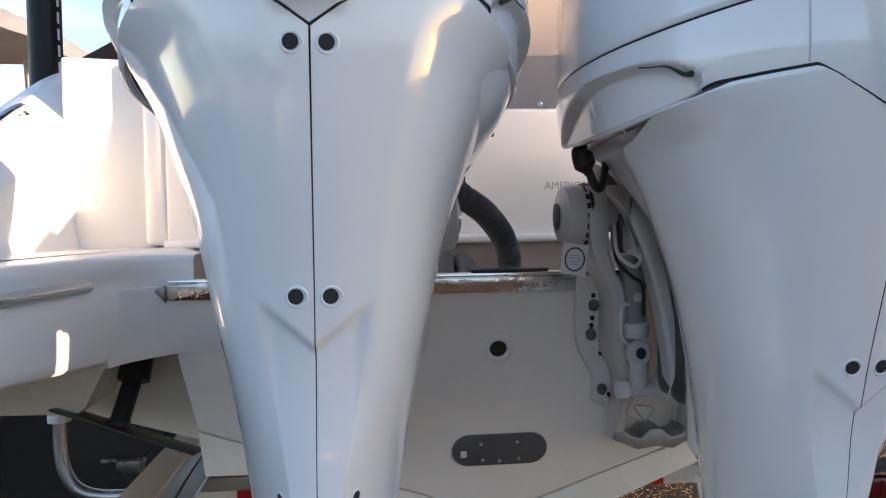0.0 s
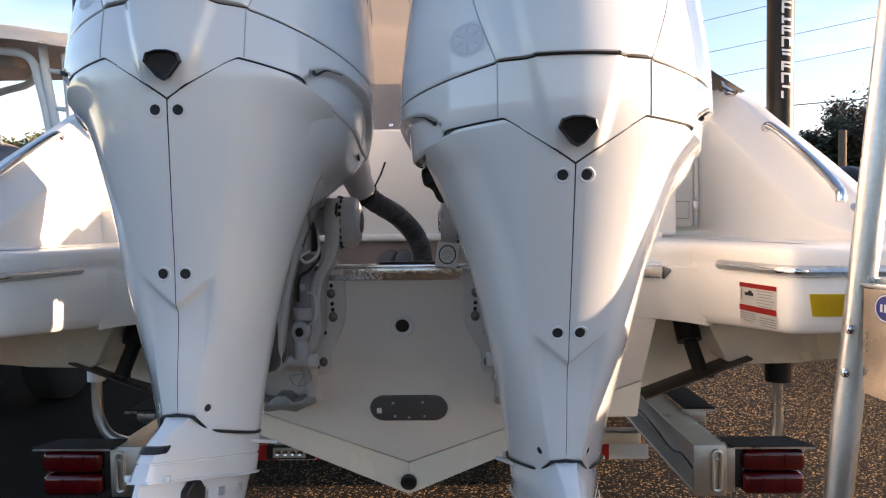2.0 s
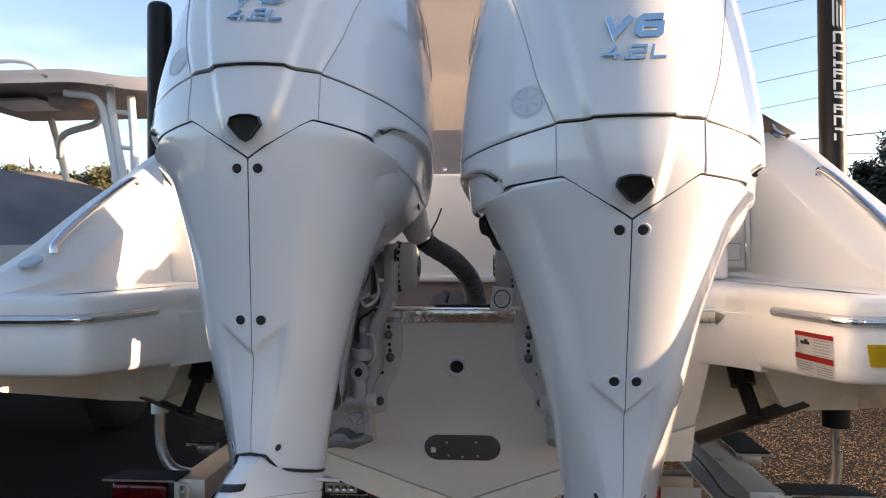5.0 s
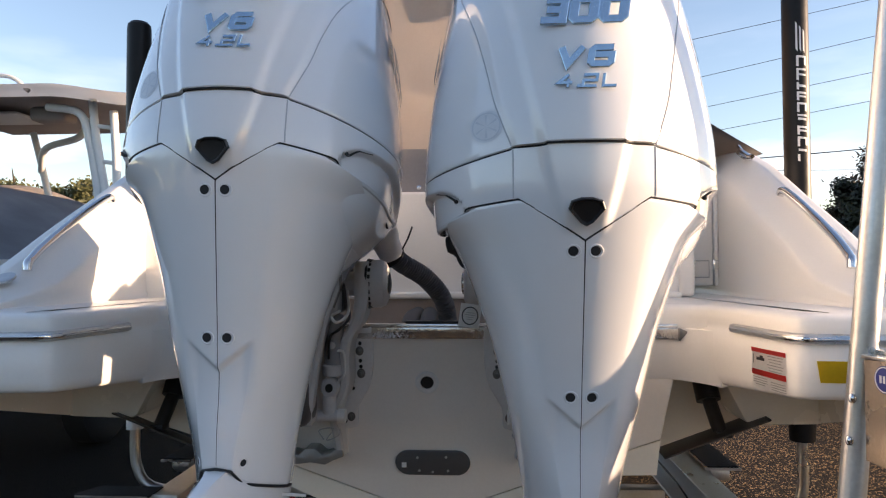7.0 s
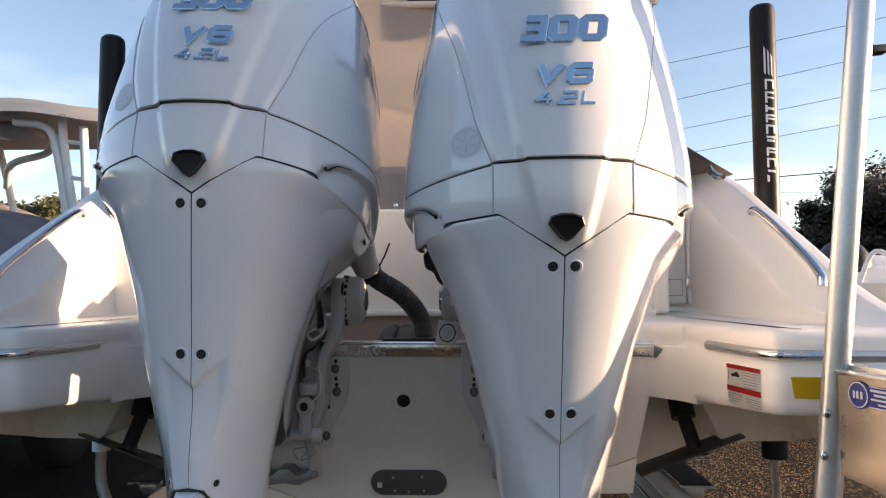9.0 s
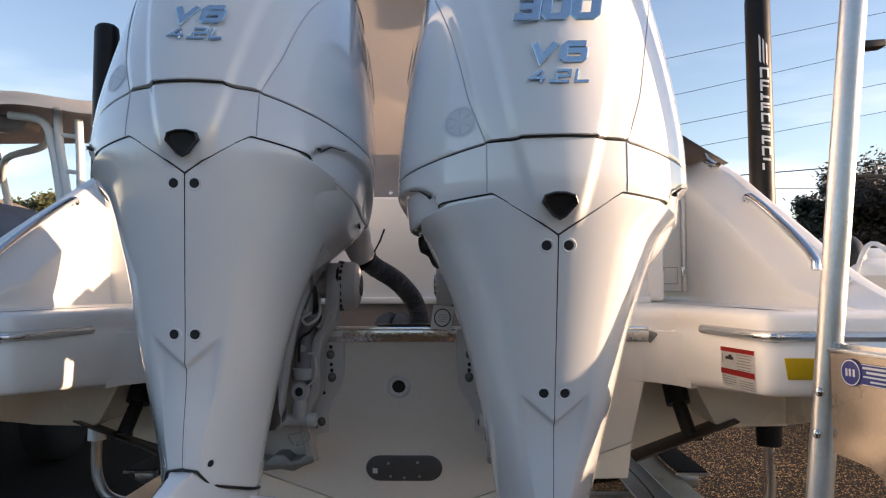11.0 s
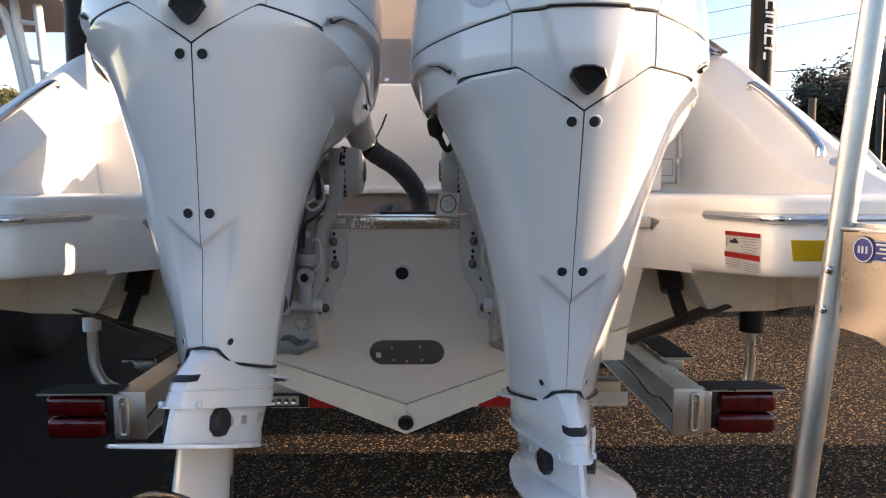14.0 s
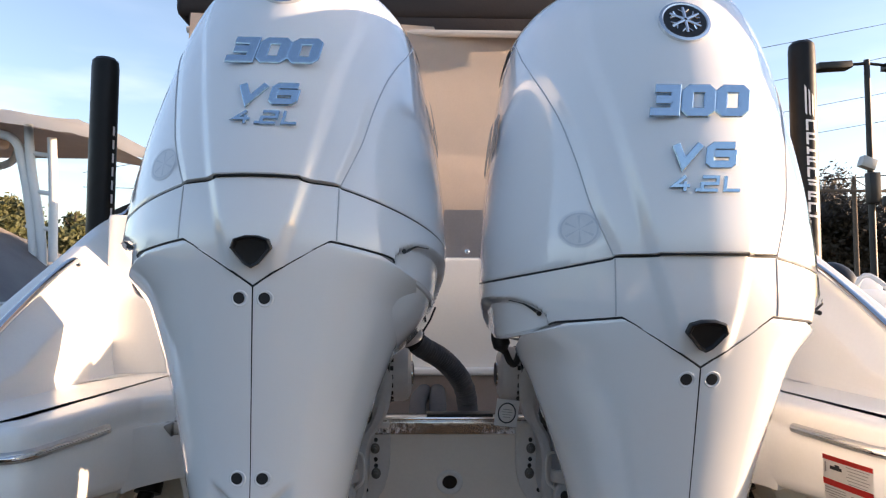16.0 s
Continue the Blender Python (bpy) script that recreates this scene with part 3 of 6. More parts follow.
    top = P("top_cowl", bm, M_PEARL)
    # panel seams up the top cowl and the band, their shade put into grey
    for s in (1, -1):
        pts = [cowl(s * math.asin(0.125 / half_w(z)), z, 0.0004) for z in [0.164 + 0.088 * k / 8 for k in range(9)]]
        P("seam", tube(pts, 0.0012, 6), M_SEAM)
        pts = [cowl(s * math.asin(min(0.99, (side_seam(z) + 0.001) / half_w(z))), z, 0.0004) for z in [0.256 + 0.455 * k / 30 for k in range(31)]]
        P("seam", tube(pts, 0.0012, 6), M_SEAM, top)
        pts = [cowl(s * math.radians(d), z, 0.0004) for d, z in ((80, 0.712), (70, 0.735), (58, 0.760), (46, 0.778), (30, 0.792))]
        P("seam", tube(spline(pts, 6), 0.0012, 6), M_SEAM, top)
        bm = sheet(lambda u, v: cowl(s * math.radians(80 + 62 * u), 0.712 - 0.020 * u - 0.050 * v * math.sin(math.pi * min(1, 0.06 + 0.94 * u)) ** 0.6, 0.0022), 20, 5)
        bmesh.ops.solidify(bm, geom=bm.faces[:], thickness=0.003)
        P("air_vent", bm, M_BLACK, top, "black air intake")
    # screw wells
    for x, z, r in ((-0.0195, 0.068, 0.0105), (0.0195, 0.068, 0.0105), (-0.0195, -0.203, 0.0105), (0.0195, -0.203, 0.0105), (-0.044, -0.437, 0.008), (0.044, -0.437, 0.008)):
        lip, cup = screw_well(r)
        m = on_cowl(x, z)
        w = P("screw_well", moved(lip, m), M_PEARL)
        P("cup", moved(cup, m @ Matrix.Translation((-0.0012, 0, 0.0008))), M_GAP, w)
    P("water_outlet", water_outlet(on_cowl(0, 0.136, 0.0055)), M_BLACK, None, "black six-sided water outlet")
    # raised letters
    for txt, z, wd, ht in (("300", 0.492, 0.143, 0.055), ("V6", 0.405, 0.092, 0.042), ("4.2L", 0.361, 0.098, 0.026)):
        m = on_cowl(0, z + badge_at[1], 0.0005) @ Matrix.Translation((badge_at[0], 0, 0))
        P("badge", moved(block_letters(txt, wd, ht), m), M_BADGE, top, "blue chrome raised badge", smooth=False)
    # round emblem
    m = on_cowl(0, 0.633, 0.0) @ Matrix.Translation((badge_at[0], 0, 0)) @ Matrix.Diagonal((1.12, 1, 1.12, 1))
    f = Matrix.Rotation(radians(90), 4, "X")
    em = P("emblem", moved(lathe([(0.037, -0.006), (0.037, 0.003), (0.033, 0.0045), (0.031, 0.003), (0.0, 0.003)][:4], 32), m @ f), M_CHROME, top, "round chrome and black emblem")
    P("emblem_disc", moved(lathe([(0.031, -0.002), (0.031, 0.0034), (0.001, 0.0036)], 32), m @ f), M_BLACK, top)
    bm = bmesh.new()
    for k in range(6):
        q = radians(90 + 60 * k)
        tube([(0.002 * math.cos(q), 0.002 * math.sin(q), 0.004), (0.024 * math.cos(q), 0.024 * math.sin(q), 0.004)], [0.0032, 0.0022], 8, bm)
        for d in (-0.34, 0.34):
            tube([(0.013 * math.cos(q), 0.013 * math.sin(q), 0.004), (0.022 * math.cos(q + d), 0.022 * math.sin(q + d), 0.004)], 0.0013, 6, bm)
    P("emblem_arms", moved(bm, m @ f), M_CHROME, top)
    # faint round mark on the side of the top cowl, port side
    z0, r0 = 0.300, 0.030
    def mark(u, v, k=1.0, off=0.0006):
        t, q = 2 * math.pi * u, r0 * k * v
        z = z0 + q * math.sin(t)
        return cowl(-math.asin((0.172 + q * math.cos(t)) / half_w(z)), z, off)
    P("round_mark", sheet(lambda u, v: mark(u, 0.02 + 0.98 * v), 36, 4, True), M_INKMARK, top)
    P("mark_ring", sheet(lambda u, v: mark(u, 0.80 + 0.08 * v, 1.0, 0.0011), 36, 1, True), M_INKRING, top)
    for k in range(3):
        P("mark_bar", sheet(lambda u, v: mark((60 * k + 30) / 360 + (0.5 if u < 0.5 else 0.0) + 0.030 * (v - 0.5) * (1 if u < 0.5 else -1), 0.05 + 0.68 * abs(2 * u - 1), 1.0, 0.0011), 10, 1), M_INKRING, top)
    # side name badge, dark blue plate seen edge on
    for s in (1, -1):
        for k in range(6):
            bm = sheet(lambda u, v: cowl(s * (1.30 + 0.85 * (k + 0.12 + 0.76 * u) / 6), 0.475 + 0.075 * v - 0.035 * (k + u) / 6, 0.006), 4, 3)
            bmesh.ops.solidify(bm, geom=bm.faces[:], thickness=0.006)
            P("side_badge", bm, M_BADGE, top, "blue chrome side badge block")
        # hooked grip slit under the arch of the recess
        pts = spline([cowl(s * math.radians(d), z, 0.013) for d, z in ((47.5, 0.166), (50, 0.169), (53, 0.180), (57, 0.184), (61, 0.187))], 6)
        n = len(pts)
        P("grip_slit", tube(pts, [0.0042 - 0.0032 * min(1, 1.6 * k / n) for k in range(n)], 8), M_BLACK)
    P("mid_section", box((0, -0.30, -0.20), (0.15, 0.22, 0.50), 0.05, 4), M_PEARL)
    # leg: a wedge with a narrow trailing face, an upper housing over a slimmer foot
    ly = curve1([-0.66, -0.60, -0.573, -0.51, -0.487, -0.468, -0.452, -0.44], [-0.708, -0.702, -0.692, -0.655, -0.622, -0.578, -0.536, -0.512])
    plate_z = lambda y: -0.630 - 0.171 * (y + 0.50)
    half = [(0.0, 0.011), (0.012, 0.0145), (0.035, 0.020), (0.12, 0.030), (0.28, 0.046), (0.60, 0.078), (0.80, 0.090), (0.90, 0.086), (0.97, 0.066), (1.0, 0.03)]
    ring_ = [(-w, f) for f, w in half[::-1]] + [(w, f) for f, w in half]
    def leg_rows(levels):
        bm = bmesh.new()
        rows = []
        for v, ins, k in levels:
            row = []
            for w, f in ring_:
                te, fr = 0.0, -0.262 - 0.04 * v
                z = -0.435
                for _ in range(4):
                    te = ly(z) + ins * 0.3
                    y = te + (fr - te - ins) * f
                    z = -0.442 + (plate_z(y) + 0.442) * v
                wide = max(abs(w), 0.025 * (1 - v / 0.30))
                row.append(bm.verts.new((math.copysign(max(0.004, wide * k - ins), w), y, z)))
            rows.append(row)
        n = len(ring_)
        for A, B in zip(rows, rows[1:]):
            for i in range(n):
                bm.faces.new((A[i], A[(i + 1) % n], B[(i + 1) % n], B[i]))
        bm.faces.new(rows[0]); bm.faces.new(rows[-1][::-1])
        return bm
    lg = P("leg", leg_rows([(0.0, 0.0, 1.0), (0.10, 0.0, 1.0), (0.20, 0, 1.0), (0.30, 0, 1.0), (0.40, 0.0, 1.0), (0.43, 0.0, 1.0), (0.436, 0.0025, 1.0), (0.446, 0.0025, 1.0), (0.452, 0.0, 1.0), (0.55, 0.0, 1.0), (0.60, 0.0, 0.99)]), M_PEARL, None, angle=28)
    P("leg_flange", leg_rows([(0.598, 0.003, 1.0), (0.602, -0.0045, 1.0), (0.622, -0.0045, 1.0), (0.626, 0.006, 1.0)]), M_PEARL, None, angle=28)
    P("leg_foot", leg_rows([(0.62, 0.008, 0.98), (0.70, 0.009, 0.96), (0.85, 0.010, 0.93), (0.97, 0.008, 0.92), (1.0, 0.003, 0.94)]), M_PEARL, None, angle=28)
    # anode bent over the trailing face
    bm = bmesh.new()
    rows = []
    for z in (-0.489, -0.491, -0.498, -0.500):
        d = 0.0008 if z in (-0.489, -0.500) else 0.003
        te = ly(z)
        rows.append([bm.verts.new(p) for p in ((-0.0205 - d, te + 0.016, z), (-0.0150 - d, te + 0.003, z), (-0.0110, te - d, z), (0.0110, te - d, z), (0.0150 + d, te + 0.003, z), (0.0205 + d, te + 0.016, z))])
    for A, B in zip(rows, rows[1:]):
        for k in range(5):
            bm.faces.new((A[k], A[k + 1], B[k + 1], B[k]))
    P("anode", bm, M_BLACK, None, "black anode strip", smooth=False)
    Q = Matrix.Translation((0, -0.50, -0.630)) @ Matrix.Rotation(radians(-9.7), 4, "X")
    # spray plate under the cowl
    pl = [(0.0, -0.02), (0.036, 0.0), (0.060, 0.06), (0.088, 0.13), (0.120, 0.198), (0.100, 0.205), (0.10, 0.26), (0.0, 0.30)]
    pl = pl + [(-x, y) for x, y in pl[-2:0:-1]]
    P("spray_plate", moved(prism(pl, -0.004, 0.004, "z", 0.002), Matrix.Translation((0, -0.50, -0.490)) @ Matrix.Rotation(radians(-9), 4, "X")), M_PEARL)
    # ventilation plate
    pl = [(0.0, -0.262), (0.03, -0.260), (0.055, -0.252), (0.078, -0.232), (0.094, -0.205), (0.105, -0.16), (0.111, -0.09), (0.11, -0.02), (0.102, 0.07), (0.088, 0.14), (0.068, 0.21), (0.04, 0.26), (0, 0.28)]
    pl = pl + [(-x, y) for x, y in pl[-2:0:-1]]
    P("vent_plate", moved(prism(pl, -0.0035, 0.0035, "z", 0.002), Q), M_PEARL)
    for s in (1, -1):
        P("leg_boss", box((s * 0.032, -0.640, -0.538), (0.008, 0.010, 0.011), 0.002), M_PEARL)
        pm = Matrix.Translation((s * 0.0505, -0.565, -0.578)) @ Matrix.Rotation(radians(90 * s), 4, "Y") @ Matrix.Rotation(radians(17), 4, "X")
        octa = Matrix.Rotation(radians(22.5), 4, "Z")
        P("exhaust_port", lathe([(0.026, -0.012), (0.026, 0.002), (0.022, 0.0035), (0.018, 0.0022), (0.004, 0.0016)], 8, pm @ octa @ Matrix.Diagonal((1.0, 1.0, 1, 1))), M_BLACK)
        for yb in (-0.53, -0.47, -0.40):
            P("bolt", lathe([(0.008, -0.004), (0.008, 0.010), (0.005, 0.012)], 6, Matrix.Translation((s * (0.062 + 0.16 * (yb + 0.47)), yb, -0.581 - 0.08 * (yb + 0.5))) @ Matrix.Rotation(radians(180), 4, "X")), M_ALU)
    # gearcase
    def gear(u, v):
        a = 2 * math.pi * u
        s, c = math.sin(a), math.cos(a)
        w = 0.034 + 0.014 * v
        return Vector((w * s * (1.0 if c < 0 else 1 - 0.4 * c), 0.03 - (0.17 if c > 0 else 0.13) * c, -0.23 * v))
    P("gearcase_strut", moved(sheet(gear, 36, 8, True), Q), M_PEARL)
    for s in (1, -1):
        P("water_inlet", moved(box((s * 0.040, 0.06, -0.10), (0.006, 0.008, 0.085), 0.002), Q), M_BLACK)
    prof = [(0.004, -0.11), (0.03, -0.09), (0.052, -0.04), (0.063, 0.05), (0.066, 0.20), (0.060, 0.34), (0.055, 0.40)]
    P("torpedo", moved(lathe(prof, 28, Matrix.Translation((0, 0.20, -0.235)) @ Matrix.Rotation(radians(90), 4, "X")), Q), M_PEARL)
    P("skeg", moved(prism([(0.08, -0.28), (-0.08, -0.30), (-0.14, -0.43), (-0.11, -0.435), (0.08, -0.34)], -0.008, 0.008, "x", 0.004), Q), M_PEARL)
    hm = Q @ Matrix.Translation((0, -0.205, -0.222))
    hub = P("propeller", lathe([(0.052, 0.0), (0.056, 0.03), (0.054, 0.13), (0.046, 0.145), (0.030, 0.145)], 24, hm @ Matrix.Rotation(radians(90), 4, "X")), M_BRONZE, None, "polished steel three-bladed propeller")
    for k in range(3):
        def blade(u, v):
            q = math.sin(0.5 * math.pi * v)
            r = 0.045 + 0.125 * q
            half = 0.074 * math.sqrt(max(0.0, 1 - ((q - 0.48) / 0.53) ** 2)) + 0.001
            t = (u - 0.5) * 2
            th = t * half / max(r, 0.075) + 0.30 * v
            return Vector((r * math.sin(th), -0.06 + t * half * 0.55 - 0.03 * v, r * math.cos(th)))
        bm = sheet(blade, 18, 26)
        bmesh.ops.solidify(bm, geom=bm.faces[:], thickness=0.004)
        P("blade", moved(bm, hm @ Matrix.Rotation(radians(120 * k + 8), 4, "Y")), M_BRONZE, hub)
    return e


def strip(pts, half, depth):
    """A cast rib along points: half widths across x, depths towards the bow."""
    bm = bmesh.new()
    rows = []
    for p, w, d in zip(pts, half, depth):
        rows.append([bm.verts.new((p[0] - w, p[1] + 0.006, p[2])), bm.verts.new((p[0] - w * 0.5, p[1], p[2])), bm.verts.new((p[0] + w * 0.5, p[1], p[2])), bm.verts.new((p[0] + w, p[1] + 0.006, p[2])), bm.verts.new((p[0] + w * 0.8, p[1] + d, p[2])), bm.verts.new((p[0] - w * 0.8, p[1] + d, p[2]))])
    for A, B in zip(rows, rows[1:]):
        for i in range(6):
            bm.faces.new((A[i], A[(i + 1) % 6], B[(i + 1) % 6], B[i]))
    bm.faces.new(rows[0]); bm.faces.new(rows[-1][::-1])
    return bm


def bracket(e, side):
    """Clamp bracket, tilt tube and trim gear, fixed to the transom. side: the inboard side of this engine."""
    fix = lambda nm, bm, m, par, lab="": part(nm, moved(bm, Matrix.Diagonal((0.871, 1, 1, 1))), m, par, lab)
    rake = lambda z: 0.066 + 0.25 * (-0.142 - z)
    for s in (1, -1):
        # wavy flange lying on the transom
        fl = [(0.135, -0.13), (0.212, -0.125), (0.214, -0.162), (0.212, -0.235), (0.207, -0.265), (0.196, -0.300), (0.172, -0.336), (0.156, -0.360), (0.152, -0.385), (0.154, -0.412), (0.148, -0.424), (0.114, -0.430), (0.111, -0.495), (0.116, -0.510), (0.078, -0.510), (0.085, -0.40), (0.11, -0.30), (0.125, -0.20)]
        bm = prism([(s * x, z) for x, z in fl], 0, -0.020, "y", 0.005, 3)
        for v in bm.verts:
            v.co.y += rake(v.co.z)
        c = fix("clamp_bracket", bm, M_FLANGE, e, "grey painted cast clamp bracket")
        # S-curved arm standing off the flange
        pts = spline([(s * 0.196, -0.045, 0.062), (s * 0.202, -0.074, 0.0), (s * 0.198, -0.074, -0.06), (s * 0.182, -0.068, -0.105), (s * 0.154, -0.058, -0.145), (s * 0.141, -0.048, -0.20), (s * 0.140, -0.035, -0.26), (s * 0.130, -0.020, -0.300), (s * 0.108, -0.005, -0.335), (s * 0.094, 0.015, -0.380), (s * 0.097, 0.050, -0.435), (s * 0.099, 0.085, -0.500)], 6)
        n = len(pts) - 1
        half = [0.023 - 0.007 * step01(2.4 * k / n) for k in range(n + 1)]
        depth = [(max(0.02, rake(p.z) - 0.012 - p.y) if p.z < -0.09 else 0.11) for p in pts]
        fix("bracket_arm", strip(pts, half, depth), M_GREYP, e)
        # swivel arm sloping in under the engine; casing coloured dark as the shade behind
        pts = spline([(s * 0.158, -0.045, 0.062), (s * 0.130, -0.090, 0.020), (s * 0.104, -0.115, -0.050), (s * 0.084, -0.130, -0.130), (s * 0.066, -0.140, -0.220), (s * 0.052, -0.140, -0.310), (s * 0.040, -0.120, -0.370)], 6)
        n = len(pts) - 1
        fix("swivel_arm", strip(pts, [0.026 - 0.008 * step01(1.6 * k / n) for k in range(n + 1)], [0.05] * (n + 1)), M_GREYP, e)
        fix("motor_casing", box((s * 0.128, -0.012, -0.035), (0.034, 0.06, 0.085), 0.014, 3), M_DARKC, e)
        # bolts and adjusting holes
        for bx, bz, r in ((0.170, -0.193, 0.0105), (0.172, -0.259, 0.0110), (0.132, -0.390, 0.0105)):
            m = Matrix.Translation((s * bx, rake(bz) - 0.024, bz)) @ Matrix.Rotation(radians(90), 4, "X")
            fix("washer", lathe([(r * 1.25, 0), (r * 1.25, 0.0025), (r * 0.95, 0.003)], 20, m), M_BOLT, c)
            fix("bolt", lathe([(r * 0.92, 0.002), (r * 0.92, 0.009), (r * 0.5, 0.010), (r * 0.5, 0.020), (r * 0.3, 0.021)], 6, m), M_BOLT, c)
        for bx, bz in ((0.172, -0.171), (0.171, -0.222), (0.172, -0.239), (0.143, -0.285), (0.143, -0.304), (0.112, -0.404)):
            m = Matrix.Translation((s * bx, rake(bz) - 0.0235, bz)) @ Matrix.Rotation(radians(90), 4, "X")
            fix("bolt_hole", lathe([(0.0058, 0), (0.0058, 0.001), (0.003, 0.0012)], 12, m), M_BLACK, c)
        # round end cover of the tilt tube
        ax = Matrix.Rotation(radians(90 * s), 4, "Y")
        prof = [(0.050, 0.200), (0.060, 0.203), (0.060, 0.216), (0.062, 0.218), (0.066, 0.224), (0.066, 0.252), (0.061, 0.266), (0.047, 0.274), (0.020, 0.276)]
        fix("tube_cover", lathe(prof, 36, ax), M_GREYP, e)
        fix("cover_ring", lathe([(0.0615, 0.208), (0.0700, 0.210), (0.0700, 0.216), (0.0615, 0.218)], 36, ax), M_BLACK, e)
        for k in range(20):
            t = 2 * math.pi * k / 20
            fix("cover_notch", box((0.0650, 0.0, 0.222), (0.005, 0.011, 0.009), 0.001, m=ax @ Matrix.Rotation(t, 4, "Z")), M_BLACK, e)
        fix("cover_hub", lathe([(0.028, 0.268), (0.028, 0.280), (0.020, 0.282)], 24, ax), M_BLACK, e)
        fix("hub_ring", lathe([(0.031, 0.270), (0.031, 0.279), (0.028, 0.279)], 24, ax), M_CHROME, e)
        # trim cylinder with eye end, rod and cross pin
        fix("trim_cylinder", tube([(s * 0.120, -0.03, -0.085), (s * 0.118, -0.035, -0.10), (s * 0.112, -0.035, -0.105), (s * 0.104, -0.03, -0.225)], [0.020, 0.027, 0.029, 0.029], 20), M_RAM, e)
        fix("cylinder_nut", lathe([(0.010, 0), (0.010, 0.006), (0.008, 0.007)], 16, Matrix.Translation((s * 0.110, -0.063, -0.165)) @ Matrix.Rotation(radians(90), 4, "X")), M_GREYP, e)
        fix("cylinder_neck", lathe([(0.030, 0), (0.033, 0.01), (0.033, 0.028), (0.026, 0.034)], 20, Matrix.Translation((s * 0.103, -0.030, -0.250))), M_GREYP, e)
        em = Matrix.Translation((s * 0.096, -0.030, -0.282)) @ Matrix.Rotation(radians(90), 4, "X")
        fix("rod_end", lathe([(0.024, -0.018), (0.029, -0.012), (0.029, 0.012), (0.024, 0.018)], 24, em), M_GREYP, e)
        fix("rod_eye", lathe([(0.012, -0.010), (0.012, 0.021), (0.008, 0.022)], 16, em), M_BLACK, e)
        fix("rod", tube([(s * 0.092, -0.03, -0.30), (s * 0.090, -0.02, -0.352)], 0.022, 16), M_GREYP, e)
        fix("pin_cap", tube([(s * 0.118, -0.02, -0.362), (s * 0.142, -0.02, -0.362)], 0.019, 18), M_PVC, e)
        fix("ground_wire", tube(spline([(s * 0.118, -0.03, -0.385), (s * 0.125, -0.035, -0.41), (s * 0.085, -0.035, -0.425), (s * 0.105, -0.03, -0.395), (s * 0.06, -0.03, -0.40), (s * 0.075, -0.03, -0.425)], 6), 0.0018, 6), M_INKG, e)
    fix("cross_pin", tube([(0.12, -0.02, -0.362), (-0.12, -0.02, -0.362)], 0.016, 18), M_GREYP, e)
    fix("yoke", box((0, -0.045, -0.345), (0.11, 0.07, 0.07), 0.02, 3), M_GREYP, e)
    # cast foot joining the two clamp brackets
    out = [(-0.135, -0.475), (-0.10, -0.480), (-0.085, -0.492), (-0.05, -0.497), (-0.02, -0.478), (0.02, -0.478), (0.05, -0.497), (0.085, -0.492), (0.10, -0.480), (0.135, -0.475), (0.140, -0.500), (0.10, -0.510), (0.06, -0.524), (0.0, -0.518), (-0.06, -0.524), (-0.10, -0.510), (-0.140, -0.500)]
    bm = prism(out, 0.075, 0.150, "y", 0.004)
    fix("bracket_foot", moved(bm, Matrix.Diagonal((0.80, 1, 1, 1))), M_CASTD, e, "bare grey cast foot")
    fix("tilt_tube", tube([(-0.22, 0, 0), (0.22, 0, 0)], 0.034, 20), M_GREYP, e)
    # unseen box added to block sun from the rigging hose
    fix("hose_sun_block", box((0, 0.095, 0.055), (0.30, 0.13, 0.13), 0.02, 3), M_DARKC, e)
    # swivel housing and mid section behind the cowl
    fix("swivel_housing", box((0, -0.10, -0.16), (0.13, 0.12, 0.42), 0.035, 3), M_DARKC, e)
    fix("swivel_head", box((0, -0.09, 0.03), (0.20, 0.20, 0.10), 0.03, 3), M_GREYP, e)
    q = side
    fix("rubber_mount", box((q * 0.115, -0.06, -0.045), (0.04, 0.06, 0.07), 0.014, 3), M_GREYP, e)
    fix("steering_link", tube(spline([(q * 0.10, -0.05, 0.065), (q * 0.13, -0.08, 0.05), (q * 0.14, -0.09, 0.0), (q * 0.12, -0.10, -0.06)]), 0.007, 12), M_STEEL, e)
    loop = spline([(q * 0.118, -0.05, -0.18), (q * 0.145, -0.06, -0.185), (q * 0.148, -0.06, -0.24), (q * 0.125, -0.05, -0.265)], 6)
    fix("cable", tube(loop, 0.0035, 8), M_PVC, e)
    loop = spline([(q * 0.150, -0.03, -0.02), (q * 0.165, -0.085, -0.075), (q * 0.135, -0.10, -0.100), (q * 0.115, -0.09, -0.085), (q * 0.140, -0.08, -0.070)], 8)
    fix("white_lead", tube(loop, 0.0042, 8), M_PVC, e)
    loop = spline([(q * 0.148, -0.02, -0.055), (q * 0.168, -0.085, -0.088), (q * 0.142, -0.10, -0.118), (q * 0.110, -0.09, -0.140), (q * 0.100, -0.07, -0.20)], 8)
    fix("black_lead", tube(loop, 0.0040, 8), M_BLACK, e)


M_FLANGE = mat("pale_grey_cast_paint", (0.74, 0.735, 0.725), 0.32, coat=0.3, vary=0.05, scale=8, grain=0.03, bump=0.04, bscale=60)
# darker than the bracket paint: shade behind the arm put into the ram's colour
M_RAM = mat("ram_paint_shaded", (0.30, 0.30, 0.31), 0.35, coat=0.2, vary=0.1, scale=10, bump=0.05)
M_CASTD = mat("bare_grey_casting", (0.34, 0.34, 0.33), 0.45, metal=0.6, vary=0.12, scale=20, bump=0.1)
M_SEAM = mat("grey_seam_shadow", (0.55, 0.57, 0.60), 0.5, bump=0)
